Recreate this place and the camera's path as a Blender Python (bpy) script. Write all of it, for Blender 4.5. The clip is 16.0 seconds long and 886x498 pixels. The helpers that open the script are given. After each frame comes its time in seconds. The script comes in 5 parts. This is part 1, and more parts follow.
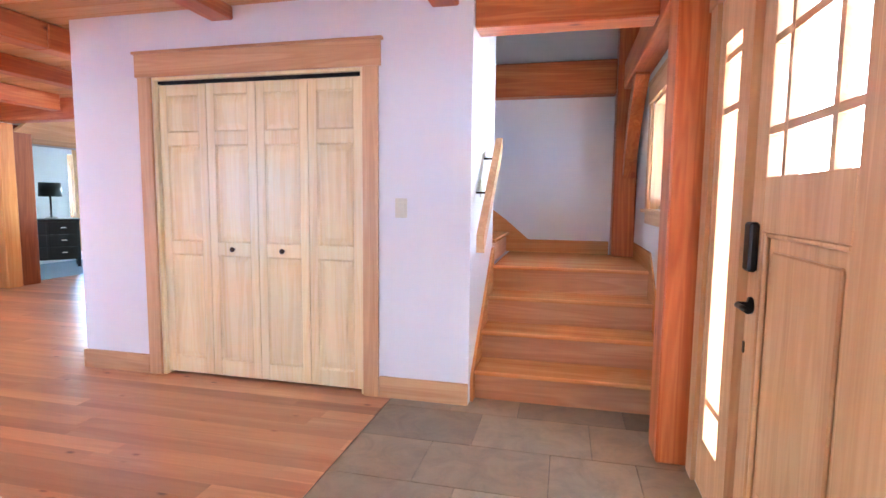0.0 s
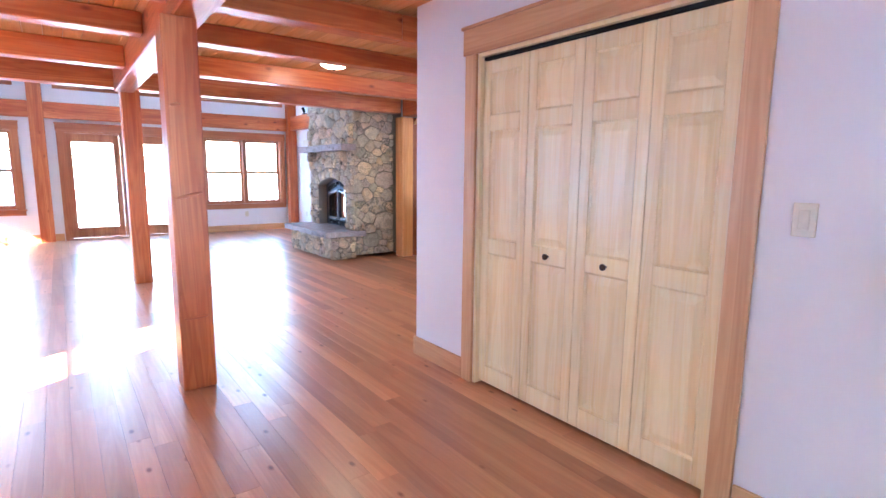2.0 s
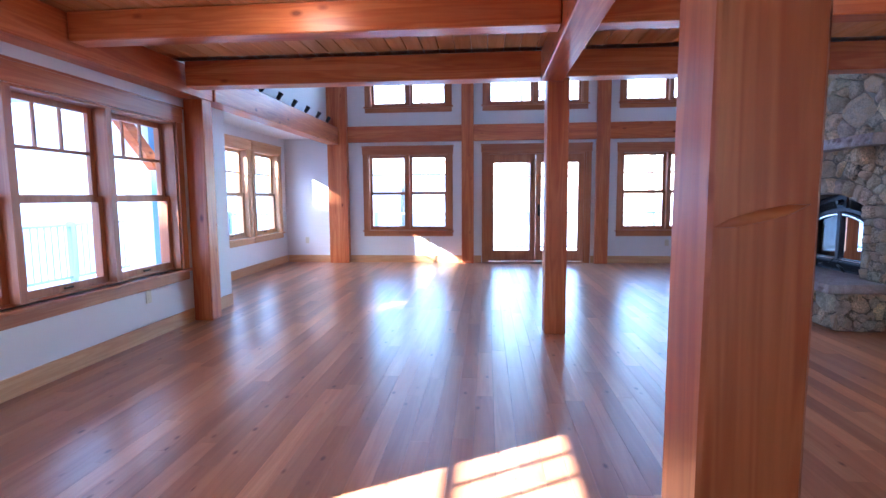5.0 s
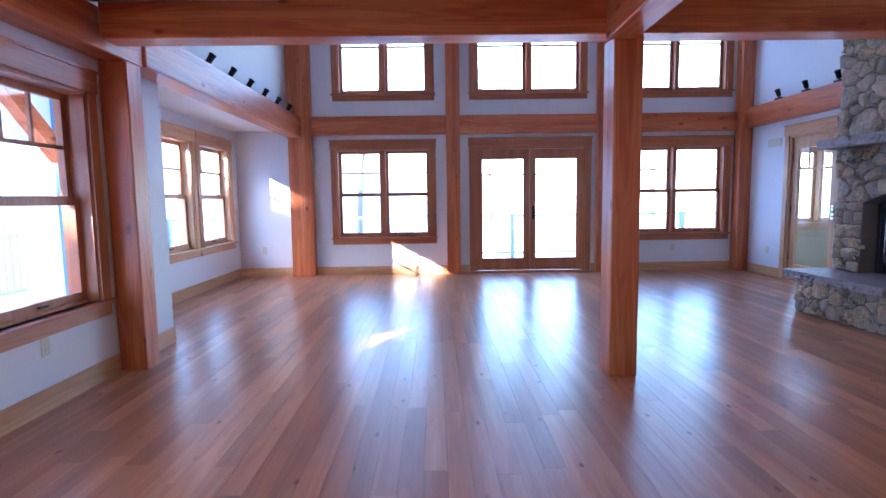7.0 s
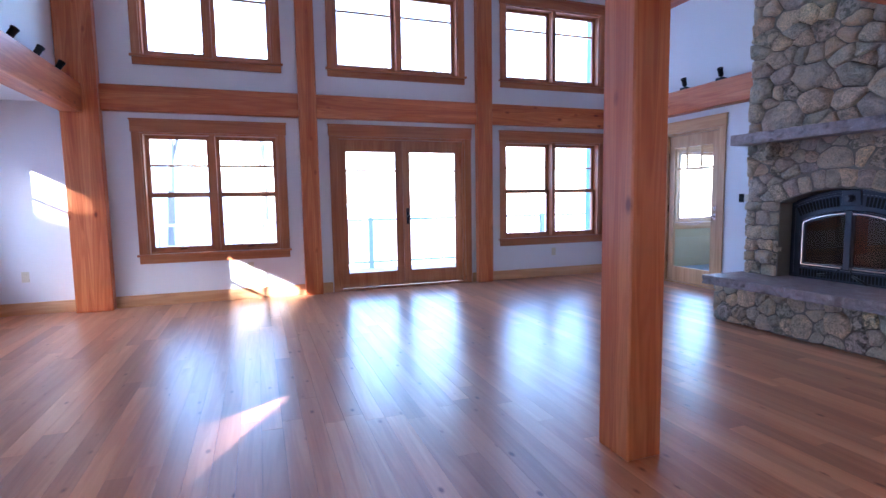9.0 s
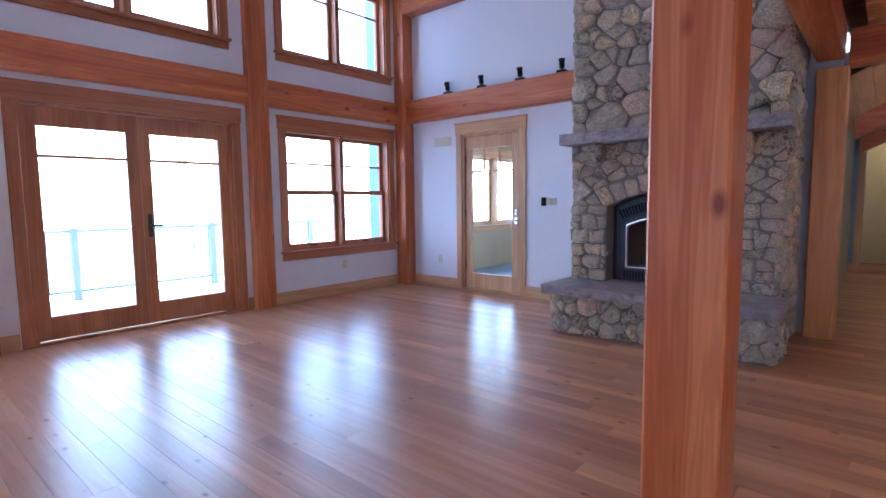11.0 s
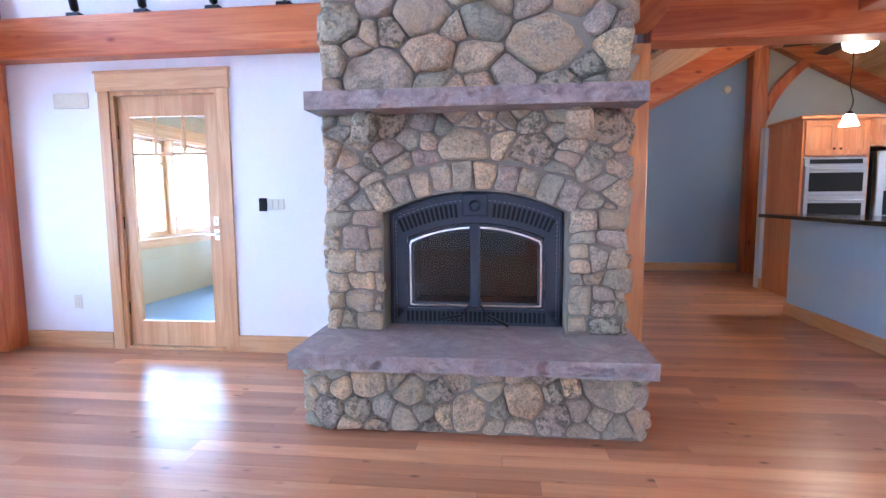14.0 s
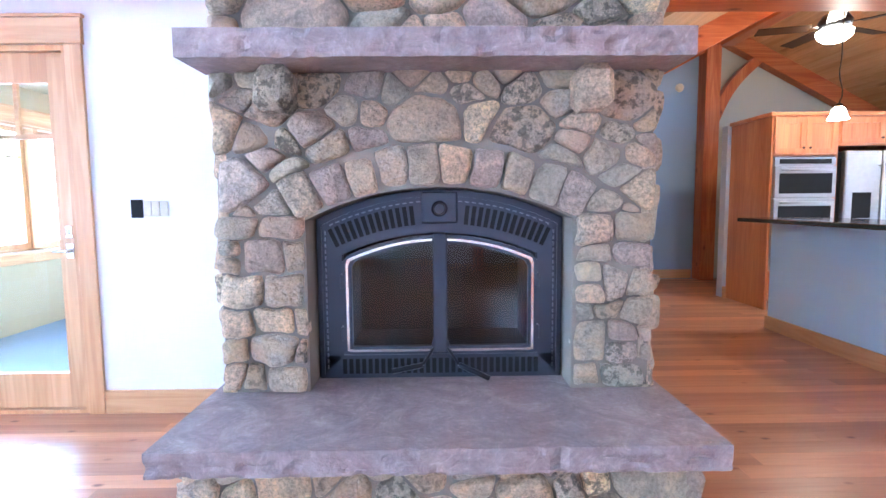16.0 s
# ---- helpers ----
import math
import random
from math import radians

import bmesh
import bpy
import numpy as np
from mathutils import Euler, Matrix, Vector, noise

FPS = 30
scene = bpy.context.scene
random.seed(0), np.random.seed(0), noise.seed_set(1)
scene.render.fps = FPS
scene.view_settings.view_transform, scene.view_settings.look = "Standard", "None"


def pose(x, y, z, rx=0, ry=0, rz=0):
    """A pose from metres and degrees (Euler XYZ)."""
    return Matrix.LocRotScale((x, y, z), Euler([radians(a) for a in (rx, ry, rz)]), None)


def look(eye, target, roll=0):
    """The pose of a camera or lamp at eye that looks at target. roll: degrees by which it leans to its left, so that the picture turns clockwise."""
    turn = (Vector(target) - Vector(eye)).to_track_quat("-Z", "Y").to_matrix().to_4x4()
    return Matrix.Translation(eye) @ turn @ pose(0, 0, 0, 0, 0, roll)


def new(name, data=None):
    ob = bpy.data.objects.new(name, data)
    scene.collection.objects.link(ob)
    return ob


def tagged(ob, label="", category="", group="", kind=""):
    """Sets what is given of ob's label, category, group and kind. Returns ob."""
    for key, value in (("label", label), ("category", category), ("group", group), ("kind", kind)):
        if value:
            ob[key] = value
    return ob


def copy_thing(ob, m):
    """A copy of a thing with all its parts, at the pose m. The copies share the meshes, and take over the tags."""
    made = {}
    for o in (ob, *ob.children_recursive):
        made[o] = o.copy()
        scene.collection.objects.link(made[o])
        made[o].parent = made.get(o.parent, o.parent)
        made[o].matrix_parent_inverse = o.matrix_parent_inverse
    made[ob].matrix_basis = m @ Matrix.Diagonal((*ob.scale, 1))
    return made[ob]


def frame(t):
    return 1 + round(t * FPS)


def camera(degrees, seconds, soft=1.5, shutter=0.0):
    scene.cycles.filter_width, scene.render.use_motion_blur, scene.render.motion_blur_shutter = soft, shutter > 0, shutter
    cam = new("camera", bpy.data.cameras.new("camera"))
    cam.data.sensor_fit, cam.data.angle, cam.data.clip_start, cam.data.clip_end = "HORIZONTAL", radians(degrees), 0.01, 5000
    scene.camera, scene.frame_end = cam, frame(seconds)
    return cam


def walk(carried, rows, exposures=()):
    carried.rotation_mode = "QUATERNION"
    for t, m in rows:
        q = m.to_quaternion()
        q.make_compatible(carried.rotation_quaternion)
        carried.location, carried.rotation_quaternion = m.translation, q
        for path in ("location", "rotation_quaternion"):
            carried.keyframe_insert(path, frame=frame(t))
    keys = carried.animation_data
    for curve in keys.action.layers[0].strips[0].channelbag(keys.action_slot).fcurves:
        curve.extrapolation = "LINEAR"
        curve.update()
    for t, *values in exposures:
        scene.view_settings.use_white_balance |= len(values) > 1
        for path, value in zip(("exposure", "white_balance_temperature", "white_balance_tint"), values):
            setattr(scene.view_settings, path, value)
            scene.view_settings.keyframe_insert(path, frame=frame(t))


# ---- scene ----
cam = camera(81.5, 16.0)
PATH = [
    (0, (-0.211, 0.435, 1.257), (-0.669, 2.373, 1.064), 0.6),
    (0.5, (-0.194, 0.643, 1.25), (-0.911, 2.499, 1.043), 0.8),
    (1, (-0.235, 0.893, 1.29), (-1.253, 2.596, 1.038), 0.8),
    (1.5, (-0.31, 1.134, 1.336), (-1.638, 2.602, 1.05), 0.8),
    (2, (-0.505, 1.37, 1.35), (-2.092, 2.551, 1.056), 0.6),
    (2.5, (-0.73, 1.544, 1.334), (-2.522, 2.385, 1.049), 0.6),
    (3, (-1.064, 1.634, 1.316), (-2.982, 2.133, 1.042), 0.4),
    (3.5, (-1.503, 1.641, 1.295), (-3.48, 1.814, 1.042), 0.4),
    (4, (-2.047, 1.672, 1.285), (-4.028, 1.539, 1.045), 0.0),
    (6.3, (-3.685, 1.088, 1.186), (-5.669, 0.918, 1.001), -0.7),
    (6.5, (-3.81, 1.038, 1.204), (-5.797, 0.91, 1.016), -1.0),
    (7, (-4.107, 0.854, 1.217), (-6.097, 0.879, 1.024), -0.8),
    (7.5, (-4.483, 0.733, 1.213), (-6.465, 0.914, 1.017), -0.9),
    (8, (-4.874, 0.61, 1.209), (-6.832, 0.967, 1.015), -0.9),
    (8.5, (-5.285, 0.517, 1.198), (-7.203, 1.053, 1.011), -0.9),
    (8.7, (-5.44, 0.49, 1.198), (-7.34, 1.075, 1.01), -0.9),
    (10.8, (-7.016, 0.55, 1.2), (-8.406, 1.976, 1.012), -0.8),
    (11, (-7.174, 0.529, 1.179), (-8.474, 2.037, 0.994), -0.7),
    (11.5, (-7.486, 0.714, 1.2), (-8.591, 2.37, 1.013), -0.6),
    (12, (-7.763, 0.943, 1.194), (-8.654, 2.725, 1.015), -0.4),
    (12.5, (-8.014, 1.181, 1.212), (-8.69, 3.054, 1.024), -0.6),
    (13, (-8.163, 1.538, 1.195), (-8.68, 3.461, 1.008), -0.4),
    (13.5, (-8.311, 1.818, 1.208), (-8.668, 3.776, 1.006), -0.5),
    (14, (-8.405, 2.13, 1.2), (-8.637, 4.11, 1.003), -0.4),
    (14.5, (-8.486, 2.425, 1.189), (-8.614, 4.412, 1.0), -0.4),
    (16, (-8.584, 3.03, 1.177), (-8.558, 5.022, 0.999), -0.5),
]
walk(cam, [(t, look(eye, target, roll)) for t, eye, target, roll in PATH], [(0, 6.05, 5700, 5), (2, 5.75, 5500, 6), (3, 5.35, 5330, 6), (4, 4.65, 5080, 8), (6.5, 4.1, 4980, 12), (8.5, 4.1, 5030, 13), (11, 4.3, 5600, 13), (12.5, 4.7, 5800, 12), (13.7, 5.36, 5700, 10), (14.5, 5.75, 5680, 9), (16, 6.08, 5600, 8)])

# ---- world, sun, exposure ----
SUN_DIR = Vector((-0.62, 1.0, -0.54)).normalized()
world = bpy.data.worlds.new("sky")
scene.world = world
world.use_nodes = True
wn = world.node_tree
sky = wn.nodes.new("ShaderNodeTexSky")
sky.sky_type, sky.sun_disc = "NISHITA", False
sky.sun_elevation = math.asin(-SUN_DIR.z)
sky.sun_rotation = math.atan2(-SUN_DIR.x, -SUN_DIR.y)
wn.nodes["Background"].inputs["Strength"].default_value = 0.15
wn.links.new(sky.outputs[0], wn.nodes["Background"].inputs["Color"])
sun = new("sun", bpy.data.lights.new("sun", "SUN"))
sun.data.energy, sun.data.angle, sun.data.color = 4.0, radians(0.5), (1.0, 0.93, 0.82)
sun.matrix_world = look((0, -20, 20), Vector((0, -20, 20)) + SUN_DIR)


# ---- materials ----
class Nodes:
    """A small writer of node trees."""

    def __init__(self, name):
        self.mat = bpy.data.materials.new(name)
        self.mat.use_nodes = True
        self.tree = self.mat.node_tree
        self.bsdf = self.tree.nodes["Principled BSDF"]

    def add(self, kind, **sets):
        n = self.tree.nodes.new(kind)
        for key, value in sets.items():
            if key in n.inputs:
                n.inputs[key].default_value = value
            else:
                setattr(n, key, value)
        return n

    def link(self, a, b):
        self.tree.links.new(a, b)

    def ramp(self, fac, stops):
        r = self.add("ShaderNodeValToRGB")
        e = r.color_ramp.elements
        while len(e) < len(stops):
            e.new(0.5)
        for el, (p, c) in zip(e, stops):
            el.position, el.color = p, (*c, 1)
        self.link(fac, r.inputs[0])
        return r.outputs[0]

    def coords(self, scale=(1, 1, 1), kind="Object"):
        c = self.add("ShaderNodeTexCoord")
        m = self.add("ShaderNodeMapping")
        m.inputs["Scale"].default_value = scale
        self.link(c.outputs[kind], m.inputs[0])
        return m.outputs[0]

    def world(self, scale=(1, 1, 1)):
        g = self.add("ShaderNodeNewGeometry")
        m = self.add("ShaderNodeMapping")
        m.inputs["Scale"].default_value = scale
        self.link(g.outputs["Position"], m.inputs[0])
        return m.outputs[0]

    def noise(self, vec, scale, detail=4, rough=0.55, distort=0.0):
        n = self.add("ShaderNodeTexNoise", Scale=scale, Detail=detail, Roughness=rough, Distortion=distort)
        self.link(vec, n.inputs["Vector"])
        return n.outputs["Fac"]

    def mix(self, fac, a, b, blend="MIX"):
        m = self.add("ShaderNodeMix", data_type="RGBA", blend_type=blend)
        for sock, v in ((m.inputs[0], fac), (m.inputs[6], a), (m.inputs[7], b)):
            if hasattr(v, "is_linked"):
                self.link(v, sock)
            elif isinstance(v, tuple):
                sock.default_value = (*v, 1)
            else:
                sock.default_value = v
        return m.outputs[2]

    def math(self, op, a, b=0.0):
        m = self.add("ShaderNodeMath", operation=op)
        for sock, v in zip(m.inputs, (a, b)):
            if hasattr(v, "is_linked"):
                self.link(v, sock)
            else:
                sock.default_value = v
        return m.outputs[0]

    def rand(self):
        """A random number for each object and each loose piece of it."""
        o, g = self.add("ShaderNodeObjectInfo"), self.add("ShaderNodeNewGeometry")
        return self.math("FRACT", self.math("ADD", o.outputs["Random"], g.outputs["Random Per Island"]))

    def done(self, color, rough=0.5, bump=None, strength=0.2, dist=0.01, metal=0.0, coat=0.0):
        b = self.bsdf
        for sock, v in ((b.inputs["Base Color"], color), (b.inputs["Roughness"], rough)):
            if hasattr(v, "is_linked"):
                self.link(v, sock)
            elif isinstance(v, tuple):
                sock.default_value = (*v, 1)
            else:
                sock.default_value = v
        b.inputs["Metallic"].default_value = metal
        b.inputs["Coat Weight"].default_value = coat
        if bump is not None:
            n = self.add("ShaderNodeBump", Strength=strength, Distance=dist)
            self.link(bump, n.inputs["Height"])
            self.link(n.outputs[0], b.inputs["Normal"])
        return self.mat


def paint(name, color, rough=0.6):
    n = Nodes(name)
    v = n.world()
    big, fine = n.noise(v, 0.9, 3), n.noise(v, 160, 2)
    dark = tuple(c * 0.95 for c in color)
    return n.done(n.mix(big, dark, color), rough, fine, 0.05, 0.002)


def plain(name, color, rough=0.5, metal=0.0, bump_scale=60.0):
    n = Nodes(name)
    v = n.coords()
    f = n.noise(v, bump_scale, 3)
    dark = tuple(c * 0.82 for c in color)
    return n.done(n.mix(f, dark, color), rough, f, 0.06, 0.002, metal)


def wood(name, axis, light, mid, dark, rough=0.4, knots=0.0, scale=1.0, coat=0.0, streaks=0.55, tones=0.8, ring=0.24):
    """Sawn wood with its grain along one axis of the world; each loose piece is cut from another place of the log."""
    n = Nodes(name)
    g = n.add("ShaderNodeNewGeometry")
    r = n.rand()
    shift = n.add("ShaderNodeCombineXYZ")
    for k, f in enumerate((7.3, 11.9, 5.1)):
        n.link(n.math("MULTIPLY", r, f), shift.inputs[k])
    add = n.add("ShaderNodeVectorMath", operation="ADD")
    n.link(g.outputs["Position"], add.inputs[0])
    n.link(shift.outputs[0], add.inputs[1])
    vecs = []
    for stretch in (0.06, 0.5):
        m = n.add("ShaderNodeMapping")
        s = [1.0, 1.0, 1.0]
        s["xyz".index(axis)] = stretch
        m.inputs["Scale"].default_value = s
        n.link(add.outputs[0], m.inputs[0])
        vecs.append(m.outputs[0])
    broad = n.noise(vecs[0], 8 * scale, 3, 0.5, 0.5)
    fine = n.noise(vecs[0], 70 * scale, 5, 0.65, 0.4)
    rings = n.math("ADD", n.math("MULTIPLY", n.math("SINE", n.math("MULTIPLY", broad, 58.0)), 0.5), 0.5)
    col = n.ramp(broad, [(0.25, dark), (0.5, mid), (0.75, light)])
    col = n.mix(n.math("MULTIPLY", rings, ring), col, mid, "MULTIPLY")
    streak = n.ramp(fine, [(0.3, (0.72, 0.68, 0.62)), (0.6, (1, 1, 1))])
    col = n.mix(streaks, col, streak, "MULTIPLY")
    tone = n.ramp(r, [(0.0, (0.72, 0.66, 0.62)), (0.3, (1, 1, 1)), (0.5, (0.86, 0.8, 0.76)), (0.75, (1.22, 1.2, 1.16)), (1.0, (0.62, 0.55, 0.52))])
    col = n.mix(tones, col, tone, "MULTIPLY")
    if knots:
        vo = n.add("ShaderNodeTexVoronoi", Scale=knots)
        n.link(vecs[1], vo.inputs["Vector"])
        k = n.ramp(vo.outputs["Distance"], [(0.05, (0.24, 0.11, 0.06)), (0.08, (0.62, 0.48, 0.4)), (0.13, (1, 1, 1))])
        col = n.mix(0.85, col, k, "MULTIPLY")
    return n.done(col, rough, fine, 0.12, 0.003, 0.0, coat)


FIR = ((0.73, 0.285, 0.105), (0.60, 0.176, 0.054), (0.43, 0.1, 0.03))
TRIM = ((0.75, 0.48, 0.26), (0.67, 0.395, 0.20), (0.55, 0.295, 0.135))
# Same fir as the trim, its colour darkened and reddened to look backlit.
BACKLIT = ((0.58, 0.245, 0.105), (0.49, 0.18, 0.072), (0.38, 0.12, 0.044))
PINE = ((0.95, 0.85, 0.58), (0.92, 0.79, 0.50), (0.84, 0.66, 0.38))
STAIR_LIT = ((0.86, 0.47, 0.2), (0.79, 0.38, 0.145), (0.68, 0.28, 0.1))
timber = {a: wood("timber_" + a, a, *FIR, 0.36, 5.0, tones=0.3, streaks=0.4, ring=0.36) for a in "xyz"}
trim = {a: wood("trim_" + a, a, *TRIM, 0.38, tones=0.3, streaks=0.28) for a in "xyz"}
backlit_fir = {a: wood("backlit_fir_" + a, a, *BACKLIT, 0.38, tones=0.3, streaks=0.3) for a in "xyz"}
pine = {a: wood("pine_" + a, a, *PINE, 0.26, streaks=0.16, tones=0.25, ring=0.3) for a in "xyz"}
# Window sheen put into colour: treads lightened, risers darker; risers are also tanner wood.
shaded_riser_wood = {a: wood("stair_riser_wood_shaded_" + a, a, (0.74, 0.42, 0.23), (0.66, 0.34, 0.165), (0.54, 0.24, 0.105), 0.4, streaks=0.3, tones=0.5, ring=0.25) for a in "xyz"}
tread = {a: wood("stair_wood_lit_" + a, a, *STAIR_LIT, 0.22, streaks=0.2, tones=0.3) for a in "xyz"}
cherry = {a: wood("cabinet_wood_" + a, a, (0.74, 0.34, 0.14), (0.66, 0.265, 0.098), (0.56, 0.195, 0.067), 0.35, tones=0.35) for a in "xyz"}
ceiling_wood = wood("ceiling_boards", "x", (0.80, 0.49, 0.24), (0.73, 0.40, 0.175), (0.60, 0.29, 0.11), 0.45, 1.6, tones=0.5, streaks=0.35)
slope_wood = wood("sloped_ceiling_boards", "y", (0.80, 0.54, 0.29), (0.73, 0.45, 0.22), (0.60, 0.33, 0.14), 0.45, 1.6, tones=0.4, streaks=0.35)
floor_wood = wood("floor_boards", "x", (0.67, 0.36, 0.195), (0.565, 0.262, 0.134), (0.45, 0.185, 0.09), 0.3, 8.0, tones=1.0, streaks=0.32, ring=0.16)
floor_wood.node_tree.nodes["Principled BSDF"].inputs["Specular IOR Level"].default_value = 0.62
white = paint("white_wall_paint", (0.80, 0.79, 0.82))
bar_blue = paint("light_blue_paint", (0.50, 0.74, 0.98))
blue = paint("blue_grey_paint", (0.30, 0.43, 0.58))
sage = paint("sage_paint", (0.42, 0.42, 0.33))
pale_sage = paint("pale_sage_paint", (0.56, 0.56, 0.47))
olive = paint("olive_paint", (0.48, 0.385, 0.23))
carpet = plain("blue_grey_carpet", (0.24, 0.29, 0.33), 0.95, 0, 300)
plate = plain("ivory_plastic", (0.74, 0.69, 0.55), 0.35)
black = plain("black_metal", (0.018, 0.018, 0.02), 0.35, 0.6)
dark = plain("dark_void", (0.006, 0.006, 0.006), 0.9)
studs = plain("worn_iron_studs", (0.16, 0.16, 0.18), 0.4, 0.5)
iron = plain("blue_black_iron", (0.048, 0.051, 0.066), 0.42, 0.5, 250)
steel = plain("brushed_steel", (0.40, 0.39, 0.39), 0.36, 1.0, 20)
bright = plain("polished_nickel", (0.78, 0.74, 0.70), 0.16, 1.0, 20)
bronze = plain("oil_rubbed_bronze", (0.06, 0.035, 0.02), 0.4, 0.8)
granite_top = plain("black_granite", (0.025, 0.027, 0.03), 0.12, 0, 350)
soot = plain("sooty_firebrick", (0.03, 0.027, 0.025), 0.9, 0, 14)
snow = plain("snow", (0.82, 0.84, 0.88), 0.9, 0, 3)
deck_wood = plain("weathered_decking", (0.45, 0.44, 0.43), 0.8, 0, 25)
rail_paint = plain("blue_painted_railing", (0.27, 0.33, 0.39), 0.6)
siding_paint = paint("blue_house_siding", (0.15, 0.27, 0.40))
bark = plain("tree_bark", (0.16, 0.14, 0.125), 0.9, 0, 30)
needle = plain("evergreen_needles", (0.05, 0.075, 0.05), 0.9, 0, 30)
grout = plain("grey_mortar", (0.27, 0.235, 0.19), 0.9, 0, 90)
tile_grout = plain("dark_sand_grout", (0.15, 0.125, 0.10), 0.9, 0, 90)


def make_glass(name, ior):
    n = Nodes(name)
    n.tree.nodes.remove(n.bsdf)
    gl, tr, mx = n.add("ShaderNodeBsdfGlossy", Roughness=0.0), n.add("ShaderNodeBsdfTransparent"), n.add("ShaderNodeMixShader")
    fr = n.add("ShaderNodeFresnel", IOR=ior)
    n.link(fr.outputs[0], mx.inputs[0])
    n.link(tr.outputs[0], mx.inputs[1])
    n.link(gl.outputs[0], mx.inputs[2])
    n.link(mx.outputs[0], n.tree.nodes["Material Output"].inputs[0])
    return n.mat


glass, ceramic_glass = make_glass("window_glass", 1.45), make_glass("ceramic_glass", 1.6)


def glow(name, color, strength):
    n = Nodes(name)
    n.bsdf.inputs["Base Color"].default_value = (*color, 1)
    n.bsdf.inputs["Emission Color"].default_value = (*color, 1)
    n.bsdf.inputs["Emission Strength"].default_value = strength
    return n.mat


kitchen_glass = glow("bright_lamp_glass", (1.0, 0.86, 0.68), 1.7)
lamp_glass = glow("lit_alabaster_glass", (1.0, 0.82, 0.6), 1.2)


def make_slab():
    n = Nodes("cast_stone_slab")
    v = n.world()
    a, b, c = n.noise(v, 5, 6, 0.7, 1.5), n.noise(v, 38, 5, 0.7), n.noise(v, 16, 6, 0.75, 3.0)
    col = n.ramp(a, [(0.3, (0.22, 0.17, 0.17)), (0.5, (0.30, 0.24, 0.235)), (0.7, (0.43, 0.36, 0.345))])
    col = n.mix(0.55, col, n.ramp(c, [(0.35, (0.62, 0.6, 0.62)), (0.58, (1, 1, 1)), (0.68, (1.7, 1.62, 1.55))]), "MULTIPLY")
    return n.done(col, 0.5, n.math("ADD", b, a), 0.45, 0.008)


def make_stone():
    n = Nodes("fieldstone")
    r = n.rand()
    v = n.world()
    col = n.ramp(r, [(0.0, (0.33, 0.32, 0.28)), (0.12, (0.50, 0.40, 0.29)), (0.24, (0.29, 0.28, 0.243)), (0.36, (0.44, 0.385, 0.31)), (0.48, (0.38, 0.32, 0.295)),
                     (0.6, (0.37, 0.355, 0.30)), (0.72, (0.50, 0.375, 0.275)), (0.84, (0.32, 0.28, 0.26)), (0.93, (0.57, 0.475, 0.33)), (1.0, (0.42, 0.40, 0.34))])
    shift = n.add("ShaderNodeCombineXYZ")
    n.link(n.math("MULTIPLY", r, 17.0), shift.inputs[0])
    own = n.add("ShaderNodeVectorMath", operation="ADD")
    n.link(v, own.inputs[0])
    n.link(shift.outputs[0], own.inputs[1])
    v = own.outputs[0]
    big, mid, fine = n.noise(v, 9, 5, 0.6, 0.8), n.noise(v, 28, 6, 0.7), n.noise(v, 72, 7, 0.8, 0.4)
    col = n.mix(0.7, col, n.ramp(big, [(0.3, (0.55, 0.55, 0.56)), (0.5, (1, 1, 1)), (0.68, (1.3, 1.25, 1.14))]), "MULTIPLY")
    speckle = n.math("FRACT", n.math("MULTIPLY", r, 5.3))
    col = n.mix(n.math("ADD", n.math("MULTIPLY", speckle, 0.6), 0.3), col, n.ramp(fine, [(0.36, (0.36, 0.35, 0.34)), (0.48, (0.98, 0.98, 0.98)), (0.62, (1.6, 1.56, 1.5))]), "MULTIPLY")
    rust = n.ramp(n.math("FRACT", n.math("MULTIPLY", r, 9.1)), [(0.6, (0, 0, 0)), (0.9, (0.5, 0.5, 0.5))])
    col = n.mix(n.math("MULTIPLY", rust, n.ramp(big, [(0.42, (0, 0, 0)), (0.6, (1, 1, 1))])), col, (0.40, 0.28, 0.17))
    lichen = n.math("MULTIPLY", n.ramp(mid, [(0.50, (0, 0, 0)), (0.56, (1, 1, 1))]), n.ramp(n.math("FRACT", n.math("MULTIPLY", r, 13.7)), [(0.72, (0, 0, 0)), (0.86, (0.7, 0.7, 0.7))]))
    col = n.mix(lichen, col, (0.055, 0.06, 0.05))
    col = n.mix(1.0, col, (1.36, 1.3, 1.17), "MULTIPLY")
    return n.done(col, 0.68, n.math("ADD", n.math("MULTIPLY", mid, 1.2), n.math("ADD", n.math("MULTIPLY", big, 1.8), n.math("MULTIPLY", fine, 0.45))), 1.0, 0.026)


def make_slate():
    n = Nodes("slate_tile")
    r = n.rand()
    v = n.world()
    a, b = n.noise(v, 6, 6, 0.7, 0.8), n.noise(v, 45, 5, 0.7)
    col = n.ramp(r, [(0.0, (0.30, 0.225, 0.155)), (0.3, (0.34, 0.26, 0.175)), (0.55, (0.18, 0.14, 0.105)), (0.8, (0.42, 0.325, 0.22)), (1.0, (0.26, 0.205, 0.15))])
    col = n.mix(0.8, col, n.ramp(a, [(0.3, (0.7, 0.7, 0.72)), (0.6, (1.1, 1.05, 1.0))]), "MULTIPLY")
    return n.done(col, 0.5, n.math("ADD", a, n.math("MULTIPLY", b, 0.4)), 0.4, 0.006)


slab_stone, stone_mat, slate = make_slab(), make_stone(), make_slate()


